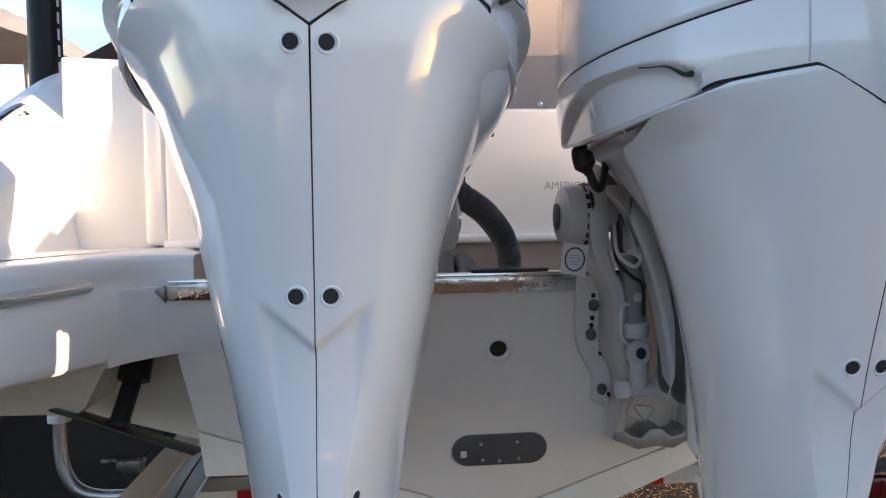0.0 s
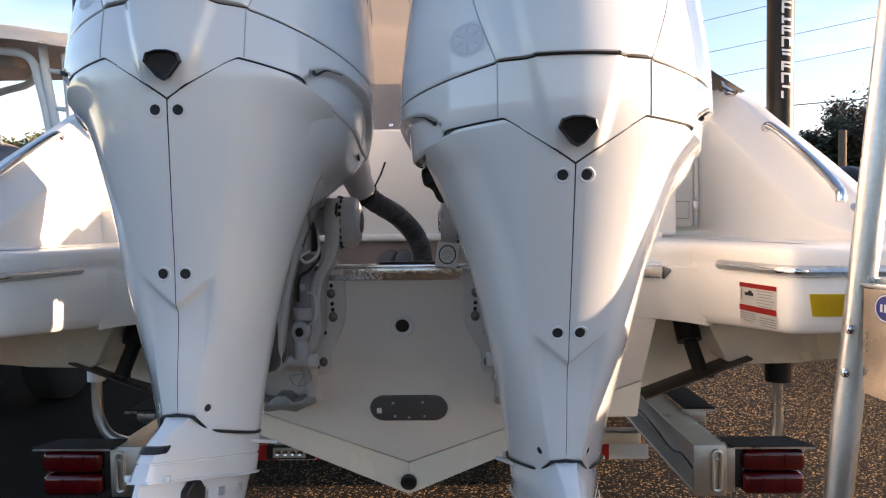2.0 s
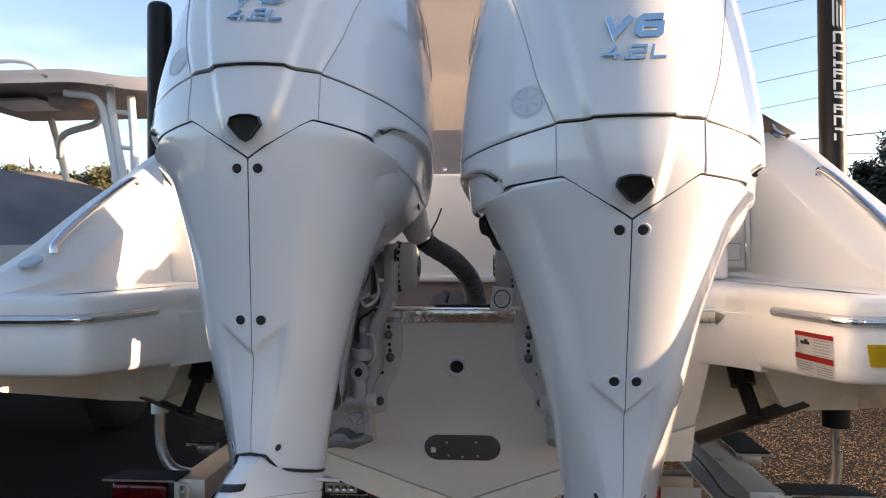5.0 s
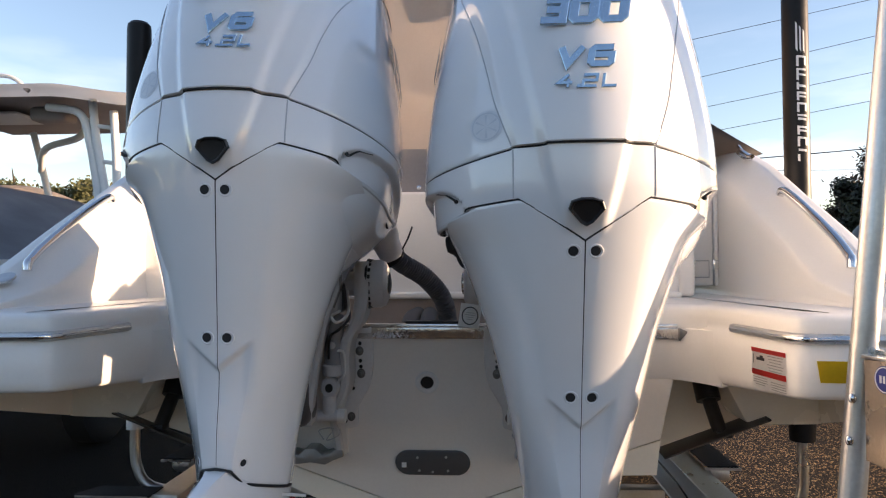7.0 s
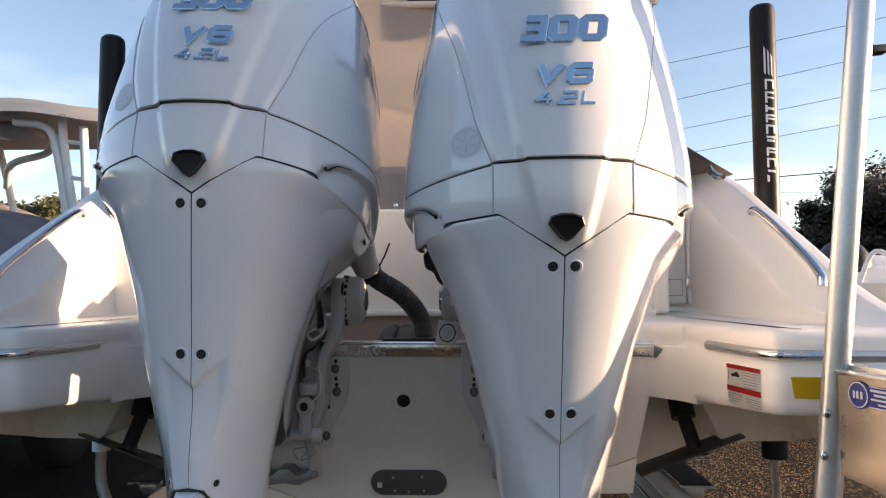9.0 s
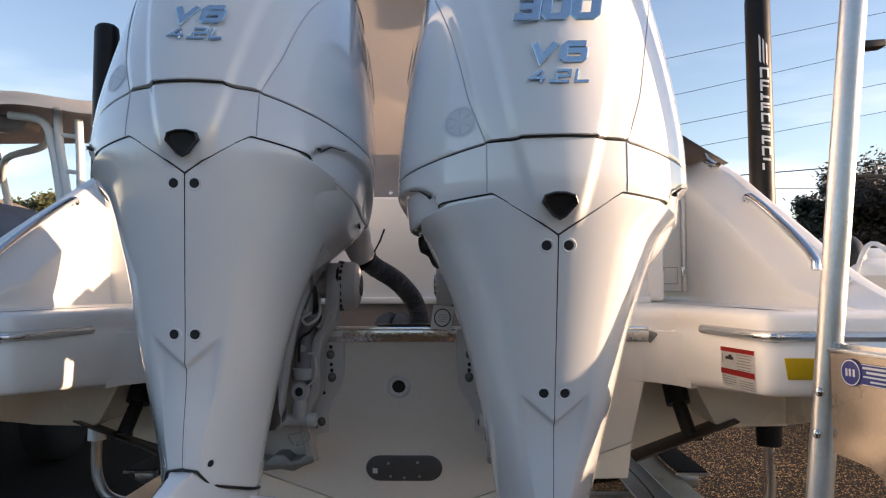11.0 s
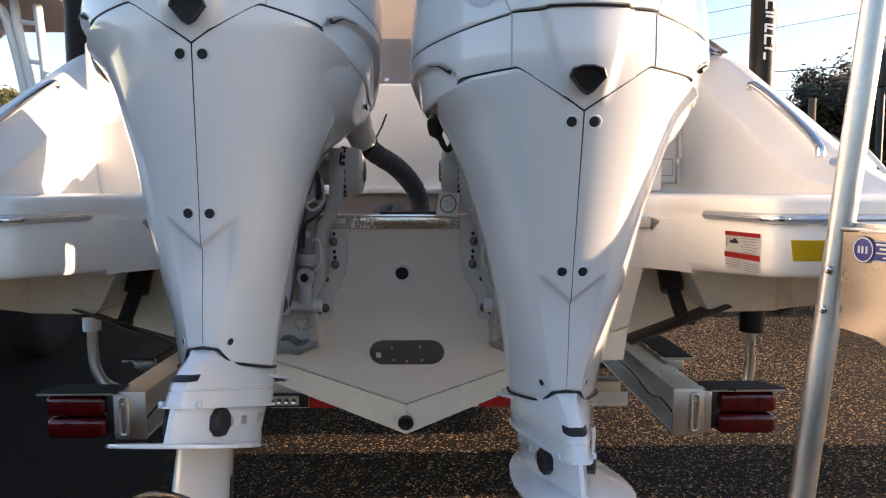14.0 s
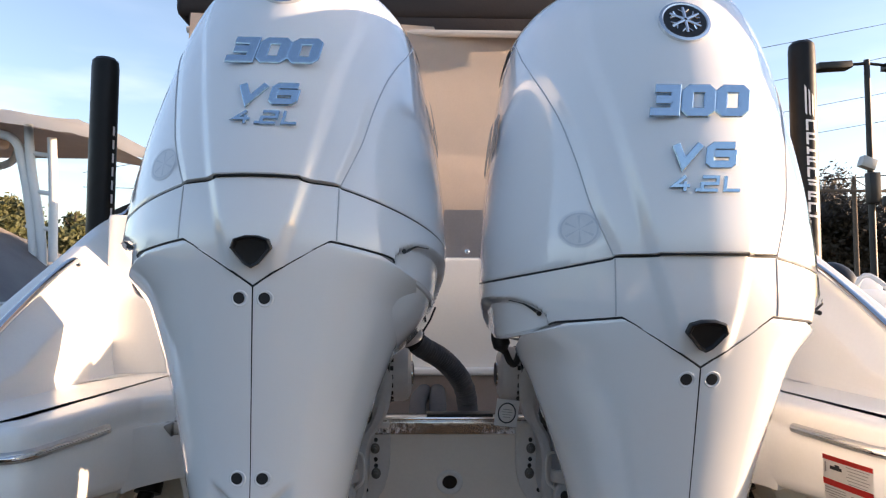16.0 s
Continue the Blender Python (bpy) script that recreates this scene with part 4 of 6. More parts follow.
M_INKMARK = mat("faint_grey_mark", (0.70, 0.73, 0.77), 0.3, vary=0.02, bump=0)
M_INKRING = mat("faint_grey_ring", (0.60, 0.645, 0.70), 0.3, vary=0.02, bump=0)
PORT, STAR = (-0.3430, 1.4000, 1.2556), (0.3460, 1.3900, 1.2572)
e1 = engine("outboard_engine", PORT, 0.2, -10.7, 0.7, "white outboard engine tilted slightly up on the boat transom", (0.006, -0.007))
bracket(e1, 1)
e2 = engine("outboard_engine", STAR, -0.2, 0.0, -0.27, "white outboard engine trimmed fully down on the boat transom", (0.0, 0.0))
bracket(e2, -1)

# ---- boat ----
boat = thing("boat", "white fibreglass centre console boat on a trailer, stern with swim platforms", "boat")
rake_y = lambda z: 1.458 + 0.25 * (1.115 - z)
# motor board with V bottom
out = [(-0.712, 1.118), (0.712, 1.118), (0.693, 0.965), (0.668, 0.802), (0.0, 0.547), (-0.668, 0.802), (-0.693, 0.965)]
# lower band of the V, a separate moulding flared aft, with a fine joint above it
band = [(0.0, 0.5445), (0.668, 0.7995), (0.655, 0.699), (0.536, 0.696), (0.0, 0.452)]
def board(pts, flare, bevel):
    bm = bmesh.new()
    A, B = [[bm.verts.new((x, rake_y(z) + d - (flare if z < 0.7 and z != 0.5445 else 0.0), z)) for x, z in pts] for d in (0.0, 0.055)]
    bm.faces.new(A); bm.faces.new(B[::-1])
    n = len(pts)
    for k in range(n):
        bm.faces.new((A[k], B[k], B[(k + 1) % n], A[(k + 1) % n]))
    bmesh.ops.recalc_face_normals(bm, faces=bm.faces)
    bmesh.ops.bevel(bm, geom=bm.edges[:], offset=bevel, segments=3, affect="EDGES")
    return bm
transom = part("transom", board(out, 0.0, 0.004), M_TRANSOM, boat)
for s in (1, -1):
    part("transom_foot", board([(s * x, z) for x, z in band], 0.026, 0.0015), M_CREAM, boat)
# chrome lip with bevelled ends
M_LIP = mat("worn_polished_stainless", (0.70, 0.69, 0.67), 0.10, metal=1, vary=0.10, scale=30, grain=0.04, bump=0.16, bscale=70, rvary=0.4)
out = [(-0.72, 1.130), (0.72, 1.130), (0.70, 1.098), (-0.70, 1.098)]
bm = prism(out, 1.446, 1.462, "y", 0.003)
part("lip_trim", bm, M_LIP, boat, "polished stainless lip along the transom")
for s in (1, -1):
    bm = prism([(s * 0.700, 1.130), (s * 0.724, 1.121), (s * 0.700, 1.094)], 1.440, 1.466, "y", 0.002)
    part("lip_end", bm, M_STEEL, boat)
part("lip_top", box((0, 1.485, 1.134), (1.40, 0.06, 0.012), 0.003), M_CHROME, boat)
part("lip_step", box((0.02, 1.487, 1.1435), (0.17, 0.045, 0.006), 0.002), M_BLACK, boat)
# upper drain and oval plate, keel drain plug
def onto_transom(x, z, d=0.0):
    return Matrix.Translation((x, rake_y(z) - d, z)) @ Matrix.Rotation(math.atan(0.25), 4, "X") @ Matrix.Rotation(radians(90), 4, "X")
d = part("drain_flange", lathe([(0.034, -0.002), (0.034, 0.003), (0.030, 0.006), (0.022, 0.005), (0.019, 0.002), (0.019, -0.004)], 32, onto_transom(-0.005, 0.968)), M_WHITEP, boat)
part("drain_hole", lathe([(0.0195, 0.002), (0.012, 0.0015), (0.010, -0.001)], 24, onto_transom(-0.005, 0.968)), M_BLACK, d)
bm = bmesh.new()
oval = [(sx * 0.072 + 0.040 * math.cos(t), 0.040 * math.sin(t)) for sx, t0 in ((1, -90), (-1, 90)) for t in (radians(t0 + 180 * k / 14) for k in range(15))]
bm = prism(oval, -0.002, 0.007, "z", 0.004, 2)
o = part("oval_plate", moved(bm, onto_transom(0.006, 0.722)), M_GREYO, boat, "dark grey oval transducer plate")
for x, y in ((-0.045, 0.018), (-0.04, -0.024), (0.04, 0.02), (0.045, -0.024), (0.0, -0.028)):
    part("screw", lathe([(0.004, 0), (0.004, 0.0085), (0.002, 0.009)], 10, onto_transom(0.006, 0.722) @ Matrix.Translation((x, y, 0))), M_INKG, o)
part("oval_tag", moved(box((-0.085, -0.006, 0.0078), (0.014, 0.016, 0.0012), 0), onto_transom(0.006, 0.722) ), M_PRINT, o, smooth=False)
k = part("keel_plug", lathe([(0.024, -0.006), (0.024, 0.004), (0.020, 0.006), (0.015, 0.003)], 20, onto_transom(0, 0.490, 0.022)), M_BLACK, boat, "black keel drain plug")

# swim platforms
def platform(s):
    def ring(d, z):
        P = [(0.735 + d, 1.47), (0.765 + d, 1.38), (0.787 + d, 1.27), (0.806 + d, 1.14), (0.819 + d, 1.060), (0.826 + d * 0.9, 1.037 + d * 0.3), (0.838 + d * 0.6, 1.021 + d * 0.8), (0.858 + d * 0.3, 1.011 + d), (0.93, 1.004 + d), (1.10, 1.000 + d), (1.24, 1.002 + d), (1.295 - d, 1.03 + d), (1.31 - d, 1.10), (1.32 - d, 2.32), (0.735 + d, 2.32)]
        # the underside rises a little towards the stern
        return [(s * x, y, z if z > 0.5 else z + 1.012 - 0.07 * (y - 1.02)) for x, y in P]
    lv = [(0.10, 1.197), (0.040, 1.195), (0.016, 1.190), (0.009, 1.180), (0.008, 1.162), (0.0085, 1.150), (0.0085, 1.136), (0.002, 1.130), (0.002, 1.06), (0.0035, 0.028), (0.006, 0.010), (0.014, 0.002), (0.045, 0.0), (0.12, 0.0)]
    bm = bmesh.new()
    g = [[bm.verts.new(p) for p in ring(dd, z)] for dd, z in lv]
    for A, B in zip(g, g[1:]):
        for i in range(15):
            bm.faces.new((A[i], A[(i + 1) % 15], B[(i + 1) % 15], B[i]))
    bm.faces.new(g[0]); bm.faces.new(g[-1][::-1])
    p = part("swim_platform", bm, M_GEL, boat, angle=50)
    # stainless rub rail round the aft corner
    pts = [(s * x, y, 1.144) for x, y in ((0.786, 1.285), (0.800, 1.17), (0.814, 1.062), (0.822, 1.034), (0.834, 1.016), (0.856, 1.005), (0.95, 0.998), (1.10, 0.994), (1.25, 0.997), (1.30, 1.03))]
    part("rub_rail", tube(spline(pts, 5), 0.0068, 12), M_CHROME, p, "polished stainless rub rail")
    pts = [(q[0] + s * 0.004, q[1] + 0.004, q[2] - 0.0) for q in pts]
    bm = tube(spline(pts, 5), 0.0115, 8)
    part("rail_base", moved(bm, Matrix()), M_ALU, p)
    # cream lower body under the platform, and the sponson below it
    q = [(0.855, 1.00), (1.20, 1.00), (1.175, 0.845), (1.160, 0.830), (0.955, 0.825), (0.935, 0.84)]
    bm = prism([(s * x, z) for x, z in q], 1.62, 3.6, "y", 0.012)
    part("hull_sponson", bm, M_CREAM, boat)
    # outer hull side, rising aft under the platform
    bm = bmesh.new()
    sec = []
    for y, zb in ((1.12, 0.955), (1.30, 0.90), (1.60, 0.84), (2.4, 0.74), (4.5, 0.70), (8.0, 1.0)):
        t = step01((y - 4.5) / 3.5)
        xo, xi = 1.325 - 0.9 * t, 1.15 - 0.9 * t
        zb = max(zb, 1.0 - 0.25 * (y - 1.0))
        sec.append([bm.verts.new((s * xi, y, zb - 0.01)), bm.verts.new((s * (xo - 0.06), y, zb)), bm.verts.new((s * xo, y, 1.12)), bm.verts.new((s * xi, y, 1.13))])
    for A, B in zip(sec, sec[1:]):
        for i in range(4):
            bm.faces.new((A[i], A[(i + 1) % 4], B[(i + 1) % 4], B[i]))
    bm.faces.new(sec[0]); bm.faces.new(sec[-1][::-1])
    part("hull_side", bm, M_CREAM, boat)
    # curved return from the platform's face into the transom
    arc = [((1 - t) ** 2 * 0.650 + 2 * t * (1 - t) * 0.742 + t * t * 0.768, (1 - t) ** 2 * 1.4575 + 2 * t * (1 - t) * 1.4575 + t * t * 1.375) for t in (k / 14 for k in range(15))]
    q = [(0.60, 1.52), (0.60, 1.4575)] + arc + [(0.778, 1.345), (0.80, 1.36), (0.80, 1.52)]
    bm = prism([(s * x, y) for x, y in q], 0.983, 1.129, "z", 0.002)
    for v in bm.verts:
        v.co.y += 0.25 * (1.114 - v.co.z) * step01((0.75 - abs(v.co.x)) / 0.07)
    part("platform_return", bm, M_GEL, boat, angle=60)
    # the rounded top edge follows the same curve
    bm = bmesh.new()
    rows = []
    for d, z in ((0.0085, 1.128), (0.0085, 1.150), (0.008, 1.162), (0.009, 1.180), (0.016, 1.190), (0.040, 1.194), (0.10, 1.195)):
        rows.append([bm.verts.new((s * (x + d * min(1.0, max(0.0, (x - 0.66) / 0.08))), y + d * (1 - 0.5 * k / 14) + (0.006 if k < 8 else 0.0), z)) for k, (x, y) in enumerate(arc + [(0.7715, 1.350)])])
    for A, B in zip(rows, rows[1:]):
        for k in range(len(A) - 1):
            bm.faces.new((A[k], A[k + 1], B[k + 1], B[k]))
    part("return_lip", bm, M_GEL, boat, angle=60)
    # side of the motor pod and recessed aft face of the hull
    part("pod_side", prism([(s * 0.58, 1.03), (s * 0.698, 1.03), (s * 0.659, 0.712), (s * 0.58, 0.69)], 1.56, 1.85, "y", 0.008, 3), M_CREAM, boat)
    bm = prism([(s * 0.60, 1.03), (s * 1.16, 1.03), (s * 1.16, 0.83), (s * 0.60, 0.665)], 1.80, 1.86, "y")
    part("hull_aft_face", bm, M_CREAM, boat)
    # trim tab with its ram
    bm = prism([(s * 0.690, 0.732), (s * 0.998, 0.848), (s * 0.998, 0.854), (s * 0.690, 0.738)], 1.58, 1.68, "y", 0.002)
    for v in bm.verts:
        v.co.z += (0.04 if s > 0 else -0.20) * (v.co.y - 1.58)
    tab = part("trim_tab", bm, M_TAB, boat, "dark brown painted trim tab")
    bm = tube([(s * 0.850, 1.74, 0.965), (s * 0.856, 1.70, 0.885)], 0.037, 18)
    tube([(s * 0.856, 1.70, 0.890), (s * 0.872, 1.64, 0.795)], 0.022, 14, bm)
    part("tab_ram", bm, M_BLACK, tab)
    part("ram_foot", box((s * 0.876, 1.640, 0.798), (0.05, 0.05, 0.022), 0.005), M_BLACK, tab)
    # gunwale end with inner panel
    zt = curve1([1.10, 1.20, 1.34, 1.55, 1.76, 2.10, 2.28, 2.6, 5.0], [1.195, 1.235, 1.305, 1.425, 1.535, 1.700, 1.755, 1.78, 1.85])
    xi = curve1([1.10, 1.34, 1.76, 2.2, 5.0], [1.10, 1.062, 1.050, 1.055, 1.05])
    def gun(u, v):
        y = 1.10 + 0.0 * v + (1.30 * v / 0.8 if v < 0.8 else 1.30 + 3.2 * (v - 0.8) / 0.2)
        z, x = zt(y), xi(y)
        h = z - 1.19
        sec = [(x - 0.022, 1.188), (x - 0.008, 1.196), (x, 1.19 + 0.15 * h), (x, z - min(0.085, 0.55 * h)), (x + 0.005, z - min(0.077, 0.50 * h)), (x + 0.082, z - min(0.008, 0.1 * h)), (x + 0.095, z), (x + 0.135, z - 0.002), (x + 0.16, z - min(0.025, h)), (min(1.315, x + 0.20), z - min(0.10, h)), (1.318, 1.15)]
        i = min(9, int(u * 10))
        t = u * 10 - i
        a, b = sec[i], sec[i + 1]
        return Vector((s * (a[0] + (b[0] - a[0]) * t), y, a[1] + (b[1] - a[1]) * t))
    g = part("gunwale", sheet(gun, 40, 60), M_GEL, boat, angle=60)
    pts = [(s * 1.115, 1.78, 1.533), (s * 1.118, 1.765, 1.545), (s * 1.122, 1.70, 1.517), (s * 1.122, 1.55, 1.438), (s * 1.120, 1.42, 1.364), (s * 1.116, 1.365, 1.328), (s * 1.112, 1.345, 1.315), (s * 1.110, 1.340, 1.295)]
    part("grab_handle", tube(spline(pts, 6), 0.0125, 14), M_CHROME, g, "polished stainless grab handle")
    bm = lathe([(0.030, -0.002), (0.030, 0.003), (0.024, 0.005), (0.012, 0.004)], 20, Matrix.Translation((s * 1.13, 1.275, zt(1.275) + 0.003)) @ Matrix.Rotation(radians(28), 4, "X"))
    part("filler_cap", bm, M_ALU, g)
    bm = box((0, 0, 0.008), (0.03, 0.10, 0.014), 0.005)
    tube([(0, -0.075, 0.026), (0, -0.045, 0.018), (0, 0.045, 0.018), (0, 0.075, 0.026)], 0.008, 10, bm)
    part("cleat", moved(bm, Matrix.Translation((s * 1.13, 2.12, zt(2.12))) @ Matrix.Rotation(radians(24), 4, "X")), M_CHROME, g)
    return p

platform(1)
platform(-1)
# deck between the platforms' forward ends
part("cockpit_deck", box((0, 3.2, 1.150), (2.2, 1.9, 0.05)), M_DECK, boat)
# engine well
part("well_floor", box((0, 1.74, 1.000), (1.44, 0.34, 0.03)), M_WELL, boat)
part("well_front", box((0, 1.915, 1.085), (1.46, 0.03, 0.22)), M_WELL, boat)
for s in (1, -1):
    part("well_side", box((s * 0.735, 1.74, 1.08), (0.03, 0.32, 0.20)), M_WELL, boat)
    part("well_pipe", tube(spline([(s * 0.02 - 0.05, 1.90, 1.14), (s * 0.03 - 0.06, 1.80, 1.12), (s * 0.03 - 0.06, 1.74, 1.02)]), 0.026, 14), M_RUB, boat)
# bulkhead with its ledge
part("bulkhead", box((0, 1.945, 1.385), (1.66, 0.07, 0.37), 0.012, 3), M_GEL, boat)
part("bulkhead_ledge", box((0, 1.915, 1.205), (1.66, 0.07, 0.024), 0.008, 3), M_GEL, boat)
part("bulkhead_name", moved(lettering("AMERICA", 0.030, 0.0004), Matrix.Translation((0.272, 1.9085, 1.350))), M_INKG, boat, "grey lettering", smooth=False)
for s in (1, -1):
    part("corner_post", box((s * 0.855, 2.06, 1.45), (0.06, 0.30, 0.50), 0.015, 3), M_GEL, boat)
    if s < 0:
        part("cockpit_panel", prism([(-0.825, 1.938), (-0.825, 1.99), (-1.075, 1.99), (-1.075, 1.880), (-1.045, 1.890)], 1.19, 1.70, "z", 0.010, 3), M_GEL, boat)
        continue
    dr = part("side_door", box((s * 0.955, 2.215, 1.465), (0.165, 0.035, 0.47), 0.008, 3), M_GEL, boat)
    part("door_frame", box((s * 1.046, 2.210, 1.465), (0.014, 0.045, 0.47), 0.003), M_WHITEP, dr)
    for z in (1.31, 1.62):
        part("hinge", box((s * 1.042, 2.184, z), (0.022, 0.008, 0.035), 0.002), M_CHROME, dr)
    part("door_groove", tube([(s * 0.90, 2.1965, 1.262), (s * 1.02, 2.1965, 1.262), (s * 1.02, 2.1965, 1.325), (s * 0.90, 2.1965, 1.325)], 0.002, 6), M_INKG, dr)
    for x in (0.965, 0.945):
        part("latch", box((s * x, 2.192, 1.318), (0.006, 0.01, 0.022), 0.002), M_CHROME, dr)

# stickers
def sticker(s=1):
    """Warning label on the inner face of the platform."""
    t = boat
    skin = curve1([1.04, 1.065, 1.09, 1.115, 1.14, 1.165, 1.19, 1.22], [0.8271, 0.8202, 0.8161, 0.8121, 0.808, 0.8043, 0.8007, 0.7965])
    def lay(x, z, w, h, d, n):
        def at(u, v):
            q, k = x - 0.003 + w * (u - 0.5), 1.062 + z + h * (v - 0.5)
            y = 1.120 - 0.985 * q
            low = 1.034 + 0.07 * (1.10 - y)
            tuck = 0.0015 * min(1.0, max(0.0, (1.06 - k) / (1.06 - low))) + 0.0025 * max(0.0, (low - k) / 0.018)
            return Vector((skin(y) + tuck - d, y, k))
        bm = sheet(at, n, 6 if h > 0.05 else 2)
        bmesh.ops.solidify(bm, geom=bm.faces[:], thickness=0.0005)
        return bm
    st = part("warning_label", lay(0, 0, 0.137, 0.093, 0.0016, 16), M_WHITEP, t, "white warning label with red bars", smooth=False)
    def bar(x, z, w, h, m, d=0.0024):
        part("label_bar", lay(x, z, w, h, d, 16 if w > 0.1 else 4), m, st, smooth=False)
    bar(0, 0.0415, 0.137, 0.010, M_RED2); bar(0, -0.010, 0.137, 0.013, M_RED2)
    bar(-0.03, 0.022, 0.034, 0.007, M_INK); bar(-0.026, 0.027, 0.014, 0.006, M_INK); bar(-0.060, 0.020, 0.004, 0.022, M_INKG)
    for i in range(6):
        bar(0.030, 0.032 - 0.0065 * i, 0.062 - 0.006 * (i % 3), 0.0016, M_INKG)
    for i in range(4):
        bar(-0.035, -0.022 - 0.0055 * i, 0.060 - 0.02 * (i == 3), 0.0016, M_INKG)
        bar(0.036, -0.026 - 0.0055 * i, 0.055, 0.0016, M_INKG)

M_RED2 = mat("red_print", (0.60, 0.03, 0.025), 0.45, vary=0.03, bump=0)
sticker()
def on_corner(u, v):
    """The rounded aft corner of the starboard platform, just outside its skin."""
    P = spline([(0.826, 1.037, 0), (0.838, 1.021, 0), (0.858, 1.011, 0), (0.93, 1.0045, 0), (1.0, 1.0025, 0)], 8)
    k = (0.53 + 0.37 * u + 0.05 * (1 - v) * (0.5 - u)) * (len(P) - 1)
    i = min(len(P) - 2, int(k))
    q = P[i].lerp(P[i + 1], k - i)
    t = (P[i + 1] - P[i]).normalized()
    z = 1.052 + 0.046 * v
    ins = 0.002 + 0.008 * max(0, (1.06 - z) / 0.075)
    return Vector((q.x + t.y * 0.0035 + ins * 0.6, q.y - t.x * 0.0035 + ins * 0.8 + 0.001, z))
bm = sheet(on_corner, 20, 3)
bmesh.ops.solidify(bm, geom=bm.faces[:], thickness=0.0012)
part("yellow_label", bm, M_YEL, boat, "plain yellow sticker", smooth=False)

# canvas aft curtain and cover
def curtain(u, v):
    x, z = -0.86 + 1.72 * u, 1.725 + 0.665 * v
    y = 1.992 + 0.07 * v + 0.13 * x * min(1.0, 1.5 * v) + 0.010 * math.sin(4 * x + 0.6 - 1.1 * v) + 0.006 * math.sin(9 * z + 3 * x) * math.sin(math.pi * v)
    return Vector((x, y, z))
bm = sheet(curtain, 60, 40)
bmesh.ops.solidify(bm, geom=bm.faces[:], thickness=0.004)
cov = thing("boat_cover", "tan canvas enclosure curtain hung above the stern bulkhead", "boat cover")
part("curtain", bm, M_CANVAS, cov)
bm = sheet(lambda u, v: Vector((-0.86 + 1.72 * u, 1.972 + 0.012 * v + 0.004 * math.sin(12 * u + 2 * v), 1.555 + 0.180 * v)), 40, 6)
bmesh.ops.solidify(bm, geom=bm.faces[:], thickness=0.004)
sk = part("skirt", bm, M_GVINYL, cov, "grey coated skirt along the foot of the curtain")
for k in range(12):
    part("snap", lathe([(0.008, 0), (0.008, 0.003), (0.004, 0.006)], 14, Matrix.Translation((-0.80 + 0.145 * k, 1.9715, 1.592)) @ Matrix.Rotation(radians(90), 4, "X")), M_CHROME, sk)
for s in (1, -1):
    def flap(u, v):
        h = 0.125 if s > 0 else 0.17
        a = Vector((s * 0.84, 2.05 + 0.1 * v, 2.05 - h)).lerp(Vector((s * 1.27, 2.30, 1.752)), u)
        b = Vector((s * 0.84, 5.6, 2.15 - 1.5 * h)).lerp(Vector((s * 1.27, 5.6, 1.86)), u)
        p = a.lerp(b, v)
        p.z += 0.03 * math.sin(math.pi * u) * math.sin(5 * v + 1) - 0.03 * math.sin(math.pi * u)
        return p
    bm = sheet(flap, 16, 16)
    bmesh.ops.solidify(bm, geom=bm.faces[:], thickness=0.004)
    part("side_flap", bm, M_GCANVAS, cov, "dark grey canvas side flap")
# added out of view, with the top's forward length, to shade the neighbour's tarpaulin
for s in (1, -1):
    bm = sheet(lambda u, v: Vector((s * (0.845 + 0.006 * math.sin(9 * u + 4 * v)), 2.10 + 3.5 * u, 1.86 + 0.57 * v)), 30, 8)
    bmesh.ops.solidify(bm, geom=bm.faces[:], thickness=0.004)
    part("unseen_side_curtain", bm, M_CANVAS, cov)
ht = thing("hardtop", "dark brown canvas top above the cockpit", "boat top")
part("top", box((0, 3.9, 2.47), (1.9, 3.7, 0.10), 0.03, 3), M_BROWN, ht)
part("valance", box((0, 2.06, 2.395), (1.8, 0.02, 0.06), 0.006), M_BROWN, ht)
part("valance_pipe", tube([(-0.9, 2.045, 2.365), (0.9, 2.045, 2.365)], 0.012, 10), M_CANVAS, ht)

# rigging hose of the port engine, and its boot
def ribbed(pts, r, pitch=0.0075, amp=0.0022):
    P = spline(pts, 24)
    out, rad, run = [], [], 0.0
    dense = []
    for a, b in zip(P, P[1:]):
        n = max(1, int((b - a).length / (pitch / 4)))
        dense += [a.lerp(b, k / n) for k in range(n)]
    for i, p in enumerate(dense):
        if i:
            run += (p - dense[i - 1]).length
        out.append(p)
        rad.append(r + amp * math.sin(2 * math.pi * run / pitch))
    return tube(out, rad, 16)
hose = thing("rigging_hose", "black corrugated rigging hose from the engine into the well", "hose")
part("hose", ribbed([(-0.115, 1.5, 1.348), (-0.083, 1.53, 1.314), (-0.017, 1.57, 1.27), (0.034, 1.6, 1.205), (0.05, 1.62, 1.128), (0.052, 1.63, 1.028)], 0.028), M_RUB, hose)
part("boot", tube(spline([(-0.144, 1.42, 1.561), (-0.137, 1.43, 1.503), (-0.135, 1.46, 1.438), (-0.126, 1.49, 1.379), (-0.106, 1.51, 1.332)], 6), [0.046] * 6 + [0.046] * 6 + [0.044] * 6 + [0.041 - 0.0008 * k for k in range(7)], 20), M_GREYP, hose, "grey rubber boot")
part("grommet", tube(spline([(-0.160, 1.355, 1.545), (-0.165, 1.360, 1.481), (-0.170, 1.37, 1.415), (-0.172, 1.385, 1.352)], 6), [0.048] * 6 + [0.046 - 0.001 * k for k in range(6)] + [0.040, 0.037, 0.033, 0.028, 0.022, 0.015, 0.006], 18), M_PEARL, hose, "white moulded grommet")
